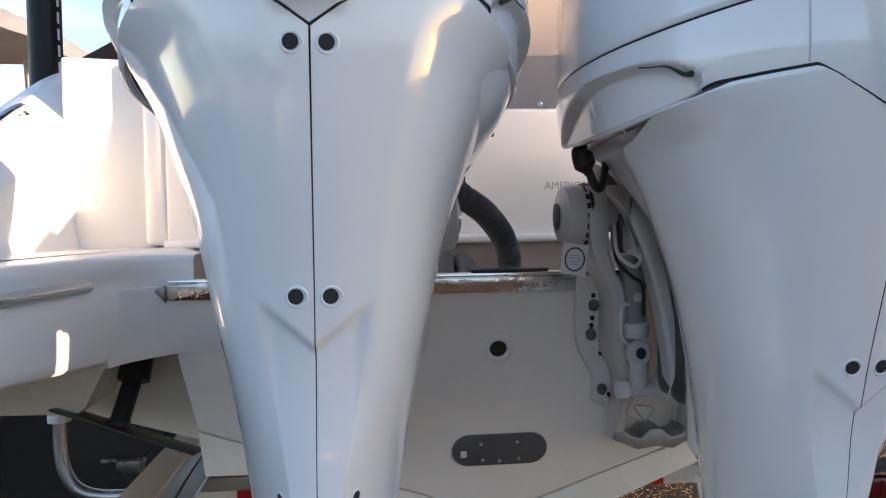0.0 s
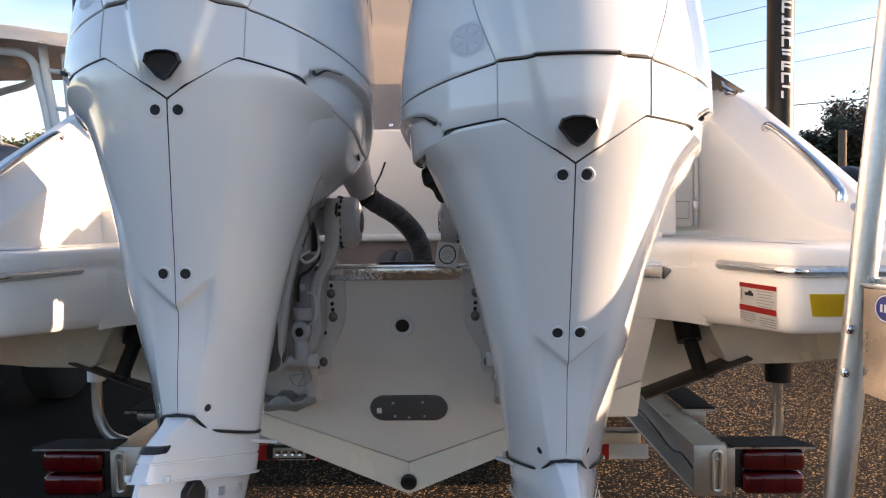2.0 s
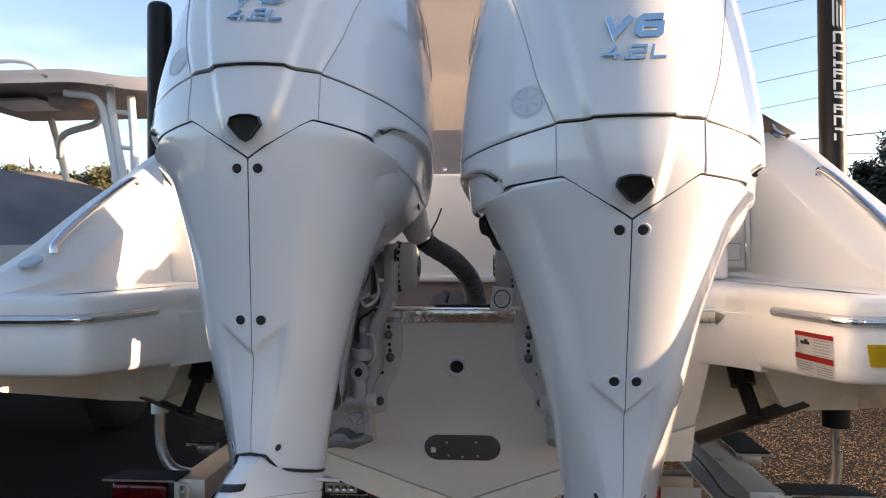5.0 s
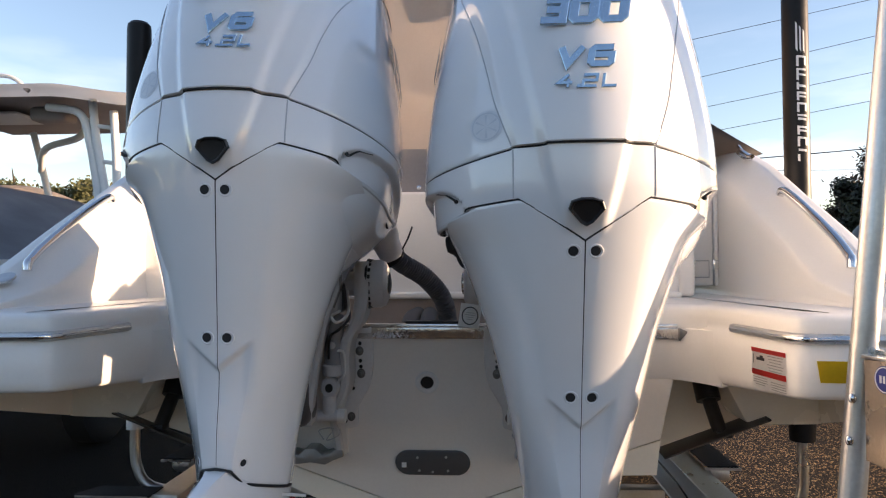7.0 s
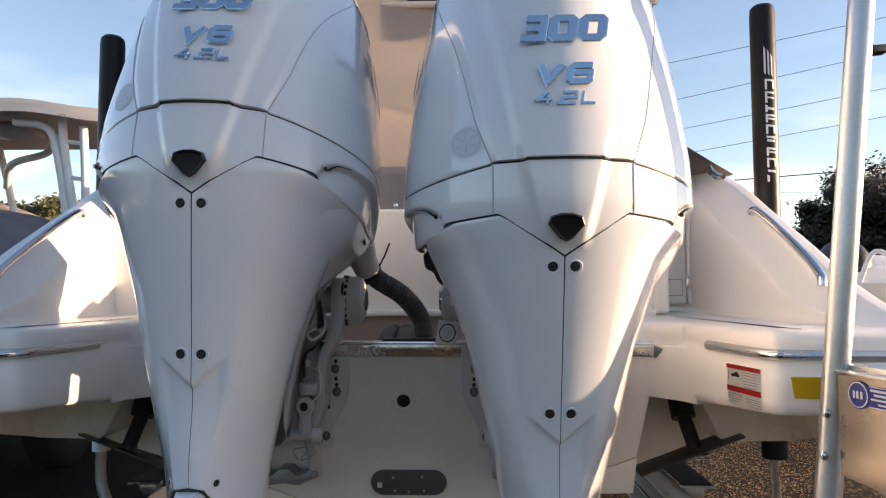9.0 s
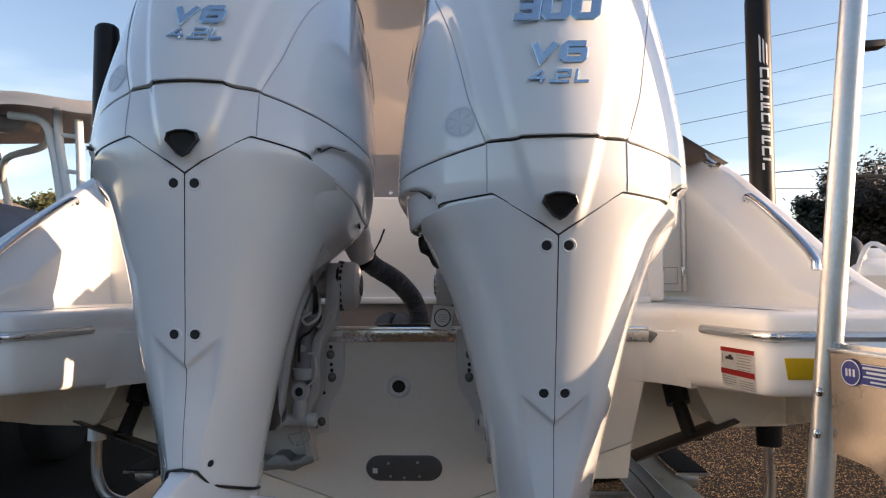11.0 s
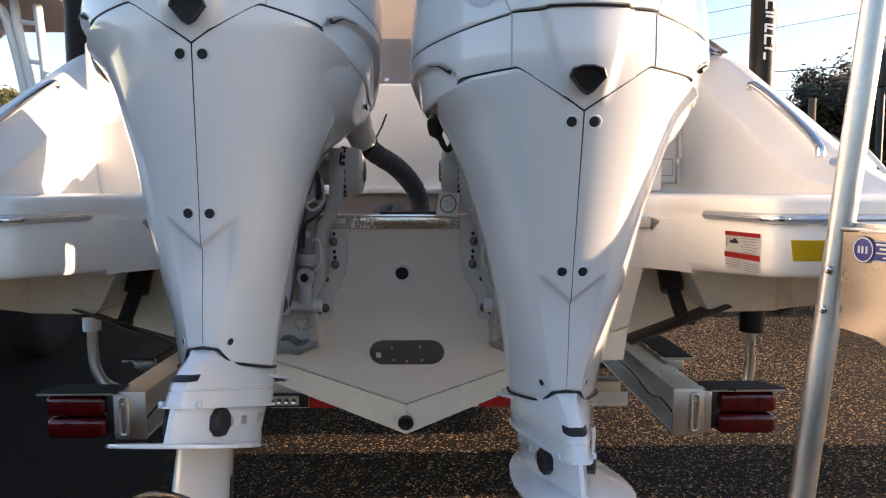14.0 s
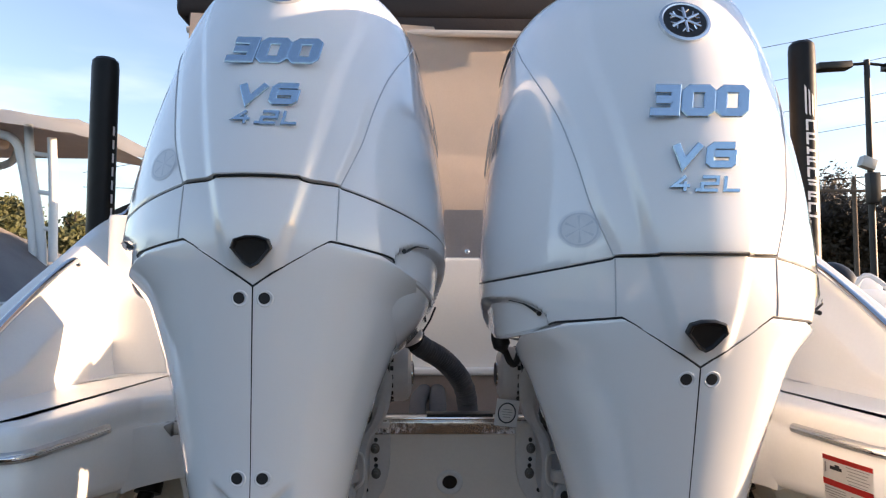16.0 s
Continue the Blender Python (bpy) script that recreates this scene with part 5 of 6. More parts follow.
part("cable_tie", tube([(-0.106+0.030, 1.51-0.02, 1.332+0.022), (-0.106+0.048, 1.51-0.035, 1.332+0.052), (-0.106+0.062, 1.51-0.045, 1.332+0.086)], 0.0025, 8), M_BLACK, hose)
part("tie_band", lathe([(0.038, -0.003), (0.040, 0), (0.038, 0.003)], 20, Matrix.Translation((-0.106, 1.51, 1.332)) @ Vector((0.05, 0.06, -0.055)).to_track_quat("Z", "Y").to_matrix().to_4x4()), M_BLACK, hose)
# plug lead of the starboard engine
pg = thing("rigging_plug", "black rubber rigging plug under the starboard engine cowl", "plug")
part("plug", tube(spline([(0.100, 1.168, 1.400), (0.089, 1.165, 1.368), (0.092, 1.162, 1.346), (0.100, 1.163, 1.328)], 6), [0.006] * 5 + [0.014] + [0.019] * 8 + [0.016, 0.013, 0.010, 0.008, 0.008], 14), M_BLACK, pg)
part("lead", tube(spline([(0.100, 1.163, 1.332), (0.110, 1.166, 1.310), (0.121, 1.170, 1.303), (0.130, 1.176, 1.320), (0.142, 1.19, 1.365)], 6), 0.0075, 8), M_BLACK, pg)
# paper tag
tg = thing("paper_tag", "white paper tag with a black ring hung beside the engine bracket", "tag")
base = Matrix.Translation((0.124, 1.335, 1.171)) @ Matrix.Rotation(radians(8), 4, "Y") @ Matrix.Rotation(radians(10), 4, "Z")
part("card", moved(box((0, 0, 0), (0.056, 0.0012, 0.063)), base), M_WHITEP, tg, smooth=False)
part("ring", moved(tube([(0.021 * math.cos(t), -0.0012, 0.023 * math.sin(t)) for t in (2 * math.pi * k / 28 for k in range(28))], 0.0016, 6, closed=True), base), M_INK, tg)
for i in range(4):
    part("print_line", moved(box((0, -0.0010, 0.008 - 0.006 * i), (0.026 - 0.004 * abs(i - 1), 0.0006, 0.0014)), base), M_INKG, tg, smooth=False)

# ---- trailer ----
tr = thing("trailer", "aluminium boat trailer with I-beam frame under the hull", "boat trailer")
for s in (1, -1):
    x0, x1 = (0.928, 0.0) if s > 0 else (-0.900, 0.05)
    bm = bmesh.new()
    for c, w in (((x0, 4.3, 0.549), (0.100, 5.14, 0.010)), ((x0, 4.3, 0.403), (0.100, 5.14, 0.010)), ((x0 + s * 0.02, 4.3, 0.476), (0.010, 5.14, 0.14))):
        box(c, w, 0.002, 1, bm)
    bmm = part("frame_beam", bm, M_ALU, tr)
    part("beam_cap", box((x0, 1.724, 0.476), (0.104, 0.012, 0.160), 0.004), M_ALU, tr)
    pts = [(x0 + s * 0.018 + 0.010 * math.cos(t) * 1.2, 1.712, zc + 0.010 * math.sin(t)) for zc, t0 in ((0.530, 0), (0.425, 180)) for t in (radians(t0 + 30 * k) for k in range(7))]
    part("tie_loop", tube(pts, 0.006, 8, closed=True), M_ALU, tr)
    part("loop_bolt", lathe([(0.006, 0), (0.006, 0.008), (0.004, 0.009)], 6, Matrix.Translation((x0 + s * 0.018, 1.716, 0.515)) @ Matrix.Rotation(radians(90), 4, "X")), M_ALU, tr)
    part("wiring", tube(spline([(x0 - s * 0.01, 1.80, 0.43), (x0 - s * 0.012, 1.95, 0.45), (x0 - s * 0.008, 2.10, 0.425), (x0 - s * 0.012, 2.4, 0.45), (x0 - s * 0.01, 3.2, 0.44)], 6), 0.004, 6), M_BLACK, tr)
    # tail lamps under a carpeted shelf
    part("lamp_bracket", box((s * 0.995 + x1, 1.76, 0.475), (0.03, 0.06, 0.14), 0.005), M_ALU, tr)
    part("lamp_shelf", prism([(s * 0.985 + x1, 1.70), (s * 1.238 + x1, 1.70), (s * 1.243 + x1, 1.72), (s * 1.20 + x1, 1.80), (s * 0.985 + x1, 1.80)], 0.553, 0.558, "z"), M_CARPET, tr)
    part("shelf_edge", box((s * 1.115 + x1, 1.700, 0.5535), (0.245, 0.004, 0.006)), M_ALU, tr)
    for z in (0.509, 0.436):
        bm = box((s * 1.123 + x1, 1.745, z), (0.190, 0.075, 0.068), 0.018, 3)
        lens = part("tail_lamp", bm, M_RED, tr, "red tail lamp lens")
        for dx in (-0.04, 0.03):
            part("lens_rib", box((s * (1.123 + dx) + x1, 1.7065, z), (0.004, 0.004, 0.045), 0.001), M_RED, lens)
    part("lamp_housing", box((s * 1.02 + x1, 1.775, 0.480), (0.035, 0.09, 0.13), 0.01), M_BLACK, tr)
    # step board further forward
    part("step_board", prism([(s * 0.98, 2.12), (s * 1.09, 2.12), (s * 1.09, 2.75), (s * 0.98, 2.75)], 0.560, 0.566, "z"), M_CARPET, tr)
    part("step_edge", box((s * 1.035, 2.118, 0.5555), (0.13, 0.004, 0.009)), M_ALU, tr)
    part("step_bracket", box((s * 1.03, 2.16, 0.53), (0.07, 0.05, 0.045), 0.004), M_ALU, tr)
    # bunk under the hull
    part("bunk", moved(box((0, 0, 0), (0.14, 3.6, 0.04), 0.006), Matrix.Translation((s * 0.45, 4.0, 0.52)) @ Matrix.Rotation(radians(-19 * s), 4, "Y")), M_CARPET, tr)
    part("bunk_post", box((s * 0.45, 2.6, 0.46), (0.06, 0.06, 0.10), 0.004), M_ALU, tr)
    # wheel far forward
    for y in (4.1, 5.0):
        wh = part("tyre", lathe([(0.19, -0.10), (0.30, -0.10), (0.335, -0.08), (0.335, 0.08), (0.30, 0.10), (0.19, 0.10)], 40, Matrix.Translation((s * 1.18, y, 0.337)) @ Matrix.Rotation(radians(90), 4, "Y")), M_TYRE, tr)
        part("rim", lathe([(0.19, -0.07), (0.18, -0.06), (0.06, -0.05), (0.05, -0.08), (0.02, -0.08), (0.02, 0.08), (0.18, 0.07)], 32, Matrix.Translation((s * 1.18, y, 0.337)) @ Matrix.Rotation(radians(90), 4, "Y")), M_ALU, wh)
# cross members with reflective tape
part("cross_member", box((0, 2.42, 0.338), (1.78, 0.08, 0.11), 0.006), M_ALU, tr)
part("cross_member", box((0, 4.6, 0.40), (1.84, 0.08, 0.10), 0.006), M_ALU, tr)
for s in (1, -1):
    for i in range(6):
        part("tape", box((s * (0.04 + 0.16 * i + (0.04 if i == 0 else 0)), 2.3785, 0.316), (0.158 if i else 0.078, 0.0012, 0.062)), M_WHITEP if i % 2 else M_REDP, tr, "reflective tape", smooth=False)
part("lamp_bar", box((-0.54, 2.366, 0.322), (0.20, 0.012, 0.060), 0.004), M_BLACK, tr)
lamp = part("id_lamp", box((-0.545, 2.357, 0.322), (0.135, 0.010, 0.042), 0.004), M_LENS, tr, "clear lamp lens")
for i in range(4):
    part("reflector", lathe([(0.013, 0), (0.011, 0.004), (0.004, 0.001)], 12, Matrix.Translation((-0.590 + 0.030 * i, 2.352, 0.322)) @ Matrix.Rotation(radians(90), 4, "X")), M_CHROME, lamp)

# guide posts
def guide_post(s, ztop, zbot, label):
    g = thing("guide_post", label, "guide post", group="trailer guide posts")
    x0, y0 = (1.366 if s > 0 else -1.258), 2.22
    rr = [0.018, 0.034, 0.045, 0.0475, 0.0475, 0.047, 0.047, 0.0475, 0.0465]
    zz = [ztop, ztop - 0.004, ztop - 0.016, ztop - 0.04, ztop - 0.3, ztop - 0.7, ztop - 1.1, zbot + 0.06, zbot]
    bm = tube([(x0, y0, z) for z in zz], rr, 24)
    sl = part("sleeve", bm, M_VINYL, g, "black vinyl padded sleeve")
    # vertical printed name as plain bars: three stripes and a row of blocks
    fy = lambda dx: y0 - math.sqrt(max(1e-6, 0.0482 ** 2 - dx * dx)) - 0.0006
    def blk(dx, z, w, h, slant=0.0):
        def at(u, v):
            q = dx + w * (u - 0.5)
            return Vector((x0 + q, fy(q), z + h * (v - 0.5) + slant * (u - 0.5)))
        part("print_block", sheet(at, 6, 1), M_PRINT, sl, smooth=False)
    if s > 0:
        for k in range(3):
            blk(-0.015 + 0.013 * k, ztop - 0.240 - 0.010 * k, 0.0065, 0.105 - 0.012 * k, -0.012)
        z = ztop - 0.312
        for h, bars in ((0.046, "lrt"), (0.050, "ltm"), (0.034, "lmc"), (0.038, "ltm"), (0.042, "lrt"), (0.042, "tc"), (0.038, "ltm"), (0.042, "lrt"), (0.018, "c"), (0.032, "l")):
            for q in bars:
                if q == "l":
                    blk(-0.013, z - h / 2, 0.008, h - 0.006, -0.002)
                elif q == "r":
                    blk(0.015, z - h / 2, 0.008, h - 0.010, -0.002)
                elif q == "t":
                    blk(0.001, z - 0.007, 0.034, 0.008, -0.004)
                elif q == "m":
                    blk(0.003, z - h * 0.55, 0.028, 0.007, -0.004)
                else:
                    blk(0.001, z - h * 0.5, 0.030, 0.009, -0.004)
            z -= h + 0.003
    else:
        for k in range(14):
            blk(0.0455, ztop - 0.28 - 0.05 * k, 0.003, 0.034)
    pipe = spline([(x0, y0, zbot + 0.05), (x0, y0, zbot - 0.06), (x0, y0, zbot - 0.15), (x0 - s * 0.010, y0, zbot - 0.215), (x0 - s * 0.045, y0, zbot - 0.275), (x0 - s * 0.12, y0, zbot - 0.302), (s * 0.97, y0, zbot - 0.305)], 6)
    part("pipe", tube(pipe, 0.020, 14), M_ALU, g, "galvanised bent pipe")
    if s < 0:
        part("sleeve_foot", tube([(x0, y0, zbot + 0.01), (x0, y0, zbot - 0.06)], 0.034, 20), M_PVC, g, "white plastic sleeve foot")
    return g
guide_post(1, 2.420, 0.640, "black sleeved trailer guide post with white printed blocks")
guide_post(-1, 2.322, 0.715, "black sleeved trailer guide post with a white plastic foot")

# ---- boarding steps beside the stern ----
bs = thing("boarding_steps", "aluminium boarding steps with a tall round handrail, beside the stern", "boarding steps")
part("handrail", tube([(0.760, 0.835, 0.0), (0.853, 0.828, 1.02), (1.00, 0.82, 2.5)], 0.0235, 24), M_ALU, bs, "brushed aluminium handrail pole")
AX = Vector((0.19, -0.98, 0)).normalized()
def plate_pt(d, z, off=0.0):
    """A place on the side plate: d metres aft of its fore edge."""
    p = Vector((0.846, 0.790, z)) + AX * d
    return p + Vector((0.98, 0.19, 0)) * off
side = [(0.0, 1.130), (0.185, 1.136), (0.235, 1.085), (0.30, 0.90), (0.52, 0.20), (0.40, 0.20), (0.13, 0.925), (0.085, 0.945), (0.0, 0.950)]
bm = bmesh.new()
A = [bm.verts.new(plate_pt(d, z)) for d, z in side]
B = [bm.verts.new(plate_pt(d, z, 0.006)) for d, z in side]
bm.faces.new(A); bm.faces.new(B[::-1])
for k in range(len(side)):
    bm.faces.new((A[k], B[k], B[(k + 1) % len(side)], A[(k + 1) % len(side)]))
sp = part("side_plate", bm, M_PLATE, bs, "dull aluminium side plate", smooth=False)
# sloping stringer face standing a little off the plate, with weld beads
st = [(0.178, 1.118), (0.215, 1.095), (0.56, 0.18), (0.44, 0.18), (0.125, 0.93)]
bm = bmesh.new()
A = [bm.verts.new(plate_pt(d, z, -0.010)) for d, z in st]
B = [bm.verts.new(plate_pt(d, z, -0.001)) for d, z in st]
bm.faces.new(A); bm.faces.new(B[::-1])
for k in range(5):
    bm.faces.new((A[k], B[k], B[(k + 1) % 5], A[(k + 1) % 5]))
part("stringer", bm, M_PLATE, bs, smooth=False)
for (d0, z0), (d1, z1) in (((0.178, 1.050), (0.168, 1.010)), ((0.148, 0.960), (0.138, 0.925)), ((0.200, 1.122), (0.222, 1.085))):
    n = 40
    pts = [plate_pt(d0 + (d1 - d0) * q / n, z0 + (z1 - z0) * q / n, -0.011) for q in range(n + 1)]
    part("weld_bead", tube(pts, [0.0040 + 0.0011 * math.sin(q * 1.25) for q in range(n + 1)], 10), M_WELD, bs, "whitish weld bead")
part("top_flange", box((0, 0, 0), (0.20, 0.03, 0.006), 0.001, m=Matrix.Translation(plate_pt(0.095, 1.135, 0.012)) @ Matrix.Rotation(radians(-79), 4, "Z")), M_ALU, bs)
for z in (1.057, 0.981):
    for off, y in ((-0.0, 0.797), (0.05, 0.80)):
        x = 0.853 + 0.095 * (z - 1.02)
        bm = bmesh.new()
        bmesh.ops.create_uvsphere(bm, u_segments=16, v_segments=8, radius=0.0095)
        part("bolt_head", moved(bm, Matrix.Translation((x - 0.024 + off * 1.2, 0.806, z)) @ Matrix.Diagonal((0.75, 0.75, 1, 1))), M_CHROME, bs)
# treads and far side plate, out of view, added to block low sun
q0, q1 = plate_pt(0.085, 1.132, 0.03), plate_pt(0.085, 1.132, 0.50)
part("tread", box((0, 0, 0), (0.47, 0.215, 0.03), 0.003, m=Matrix.Translation((q0 + q1) / 2) @ Matrix.Rotation(radians(11), 4, "Z")), M_ALU, bs)
bm = bmesh.new()
A = [bm.verts.new(plate_pt(d, z, 0.490)) for d, z in side]
B = [bm.verts.new(plate_pt(d, z, 0.496)) for d, z in side]
bm.faces.new(A); bm.faces.new(B[::-1])
for k in range(len(side)):
    bm.faces.new((A[k], B[k], B[(k + 1) % len(side)], A[(k + 1) % len(side)]))
part("side_plate", bm, M_PLATE, bs, "dull aluminium side plate", smooth=False)
for d, z in ((0.26, 0.86), (0.35, 0.60), (0.44, 0.34)):
    q0, q1 = plate_pt(d, z, 0.008), plate_pt(d, z, 0.488)
    part("tread", box((0, 0, 0), (0.478, 0.14, 0.03), 0.003, m=Matrix.Translation((q0 + q1) / 2) @ Matrix.Rotation(radians(11), 4, "Z")), M_ALU, bs)
# maker's sign: blue plate, round mark and bars
base = Matrix.Translation(plate_pt(0.098, 1.101, -0.002)) @ Matrix.Rotation(radians(-79), 4, "Z")
part("sign", moved(box((0, 0, 0), (0.112, 0.0014, 0.036)), base), M_BLUE, sp, "blue maker's sign with white bars", smooth=False)
disc = base @ Matrix.Translation((-0.046, -0.0008, 0)) @ Matrix.Rotation(radians(90), 4, "X")
part("sign_disc", lathe([(0.024, 0), (0.024, 0.001), (0.0225, 0.0012), (0.001, 0.0012)], 28, disc), M_BLUE, sp)
part("disc_ring", lathe([(0.0225, 0.001), (0.0225, 0.0017), (0.0205, 0.0018), (0.0205, 0.001)], 28, disc), M_PRINT, sp)
for x in (-0.009, -0.001, 0.008):
    part("disc_bar", moved(box((-0.046 + x, -0.0022, 0), (0.0045, 0.0008, 0.013)), base), M_PRINT, sp, smooth=False)
for z in (0.0172, -0.0172):
    part("sign_edge", moved(box((0.017, -0.0009, z), (0.078, 0.0008, 0.0014)), base), M_PRINT, sp, smooth=False)
for i, (w, h) in enumerate(((0.072, 0.004), (0.056, 0.004), (0.070, 0.003), (0.040, 0.003))):
    part("sign_bar", moved(box((0.017, -0.0011, 0.0115 - 0.0075 * i), (w, 0.0008, h)), base), M_PRINT, sp, smooth=False)

# ---- neighbouring boats ----
def tt_boat():
    b = thing("neighbour_boat", "white boat with a T-top and pipe frame under a grey tarpaulin", "boat")
    def hull(u, v):
        y = 2.9 + 5.6 * v
        t = step01((v - 0.6) / 0.4)
        w = 0.95 * (1 - 0.9 * t)
        sec = [(-w * 0.15, 0.45), (-w * 0.9, 0.85), (-w, 1.35 + 0.15 * v), (w, 1.35 + 0.15 * v), (w * 0.9, 0.85), (w * 0.15, 0.45)]
        i = min(4, int(u * 5)); k = u * 5 - i
        return Vector((-3.62 + sec[i][0] + (sec[i + 1][0] - sec[i][0]) * k, y, sec[i][1] + (sec[i + 1][1] - sec[i][1]) * k))
    bm = sheet(hull, 20, 24)
    bmesh.ops.holes_fill(bm, edges=bm.edges[:])
    part("hull", bm, M_GEL, b)
    def tarp(u, v):
        y = 3.3 + 5.0 * v
        x = -1 + 2 * u
        ridge = 0.70 * (1 - abs(x) ** 1.15) * (0.86 + 0.14 * math.cos(7.0 * (v - 0.33)))
        z = 1.30 + ridge + 0.03 * math.sin(14 * v + 6 * x) - (0.12 if abs(x) > 0.95 else 0)
        return Vector((-3.72 + 0.98 * x, y, z))
    bm = sheet(tarp, 32, 36)
    bmesh.ops.solidify(bm, geom=bm.faces[:], thickness=0.006)
    part("tarpaulin", bm, M_TARP, b, "grey tarpaulin")
    for s in (1, -1):
        wh = part("tyre", lathe([(0.19, -0.10), (0.30, -0.10), (0.335, -0.08), (0.335, 0.08), (0.30, 0.10), (0.19, 0.10)], 40, Matrix.Translation((-3.62 + s * 0.83, 4.57, 0.337)) @ Matrix.Rotation(radians(90), 4, "Y")), M_TYRE, b)
        part("rim", lathe([(0.19, -0.09), (0.18, -0.06), (0.06, -0.05), (0.05, -0.09), (0.02, -0.09), (0.02, 0.09), (0.05, 0.09), (0.06, 0.05), (0.18, 0.06), (0.19, 0.09)], 32, Matrix.Translation((-3.62 + s * 0.83, 4.57, 0.337)) @ Matrix.Rotation(radians(90), 4, "Y")), M_CHROME, wh)
        part("trailer_beam", box((-3.62 + s * 0.55, 5.4, 0.50), (0.08, 5.0, 0.12), 0.01), M_ALU, b)
    # roof, white above and dark beneath
    def roof(u, v, lift=0.0, shrink=1.0):
        x = -4.18 + 1.30 * shrink * (2 * u - 1)
        y = 6.25 + 1.0 * shrink * (2 * v - 1)
        e = max(abs(2 * u - 1), abs(2 * v - 1)) * shrink
        return Vector((x, y, 3.05 + lift - 0.05 * e ** 2 - 0.10 * step01((x + 3.75) / 0.85) - 0.05 * step01((5.9 - y) / 0.6)))
    bm = sheet(roof, 24, 20)
    bmesh.ops.solidify(bm, geom=bm.faces[:], thickness=0.10)
    part("roof", bm, M_GEL, b)
    part("roof_lining", sheet(lambda u, v: roof(u, v, -0.106, 0.94), 20, 16), M_LINING, b)
    part("hatch", box((-4.75, 6.2, 2.865), (0.55, 0.5, 0.03), 0.01), M_PVC, b)
    part("speaker", box((-3.95, 5.75, 2.78), (0.36, 0.22, 0.14), 0.04, 3), M_LINING, b)
    part("horn_rail", tube(spline([(-5.2, 5.6, 2.98), (-4.7, 5.6, 3.12), (-4.3, 5.6, 3.12), (-4.1, 5.6, 2.98)], 6), 0.02, 10), M_PVC, b)
    for pts in ([(-3.42, 5.5, 2.86), (-3.38, 5.5, 2.5), (-3.28, 5.5, 1.95), (-3.25, 5.5, 1.6)],
                [(-3.85, 5.5, 2.80), (-3.55, 5.5, 2.74), (-3.45, 5.5, 2.5), (-3.35, 5.5, 1.95), (-3.33, 5.5, 1.6)],
                [(-3.5, 6.9, 2.86), (-3.48, 6.9, 2.4), (-3.45, 6.9, 1.7)],
                [(-3.22, 5.5, 2.75), (-3.19, 5.5, 2.3), (-3.17, 5.5, 1.7)],
                [(-4.95, 6.9, 2.86), (-4.85, 6.9, 2.5), (-4.70, 6.9, 1.9), (-4.65, 6.9, 1.6)],
                [(-4.85, 6.9, 2.42), (-4.6, 6.6, 2.62), (-4.1, 6.4, 2.70), (-3.95, 6.3, 2.86)]):
        part("pipe", tube(spline(pts, 6), 0.036, 12), M_PVC, b)
    for z in (2.62, 2.3, 2.0):
        part("rung", tube([(-3.40, 5.5, z), (-3.18, 5.5, z - 0.03)], 0.02, 10), M_PVC, b)
    part("recess_light", tube(spline([(-2.95, 4.9, 1.33), (-3.1, 4.9, 1.42), (-3.3, 4.9, 1.36)], 5), 0.02, 8), M_CHROME, b)
    return b
M_TARP = mat("grey_tarpaulin", (0.34, 0.345, 0.37), 0.75, vary=0.15, scale=3, bump=0.15, bscale=20)
M_GEL2 = mat("pale_boat_cover", (0.62, 0.62, 0.60), 0.6, vary=0.06, bump=0.1)
M_TARP2 = mat("tan_tarpaulin", (0.50, 0.40, 0.30), 0.8, vary=0.12, scale=3, bump=0.15, bscale=20)
M_TARP3 = mat("pale_tan_tarpaulin", (0.44, 0.375, 0.32), 0.8, vary=0.12, scale=3, bump=0.15, bscale=20)
M_LINING = mat("brown_grey_lining", (0.36, 0.32, 0.30), 0.7, vary=0.1, bump=0.05)
tt_boat()

def covered_boat(x0, y0, w, ln, zr, m, label, name="covered_boat"):
    b = thing(name, label, "boat")
    def tarp(u, v):
        x = -1 + 2 * u
        t = step01((v - 0.7) / 0.3)
        z = 1.05 + (zr - 1.05) * (1 - abs(x) ** 1.6) * (0.8 + 0.2 * math.sin(5 * v + 1)) + 0.04 * math.sin(11 * v + 5 * x)
        return Vector((x0 + w * x * (1 - 0.7 * t), y0 + ln * v, z))
    bm = sheet(tarp, 26, 30)
    bmesh.ops.solidify(bm, geom=bm.faces[:], thickness=0.006)
    part("tarpaulin", bm, m, b)
    bm = prism([(x0 - w, 1.1), (x0 + w, 1.1), (x0 + w * 0.9, 0.7), (x0, 0.45), (x0 - w * 0.9, 0.7)], y0, y0 + ln * 0.75, "y", 0.02)
    part("hull", bm, M_GEL, b)
    for s in (1, -1):
        wh = part("tyre", lathe([(0.19, -0.09), (0.29, -0.09), (0.32, -0.07), (0.32, 0.07), (0.29, 0.09), (0.19, 0.09)], 36, Matrix.Translation((x0 + s * w * 0.95, y0 + ln * 0.35, 0.322)) @ Matrix.Rotation(radians(90), 4, "Y")), M_TYRE, b)
        part("rim", lathe([(0.19, -0.08), (0.17, -0.06), (0.05, -0.06), (0.04, -0.095), (0.03, -0.095), (0.03, 0.095), (0.04, 0.095), (0.05, 0.06), (0.17, 0.06), (0.19, 0.08)], 32, Matrix.Translation((x0 + s * w * 0.95, y0 + ln * 0.35, 0.322)) @ Matrix.Rotation(radians(90), 4, "Y")), M_CHROME, wh)
    part("axle", box((x0, y0 + ln * 0.35, 0.40), (w * 1.7, 0.1, 0.1), 0.01), M_ALU, b)
    return b
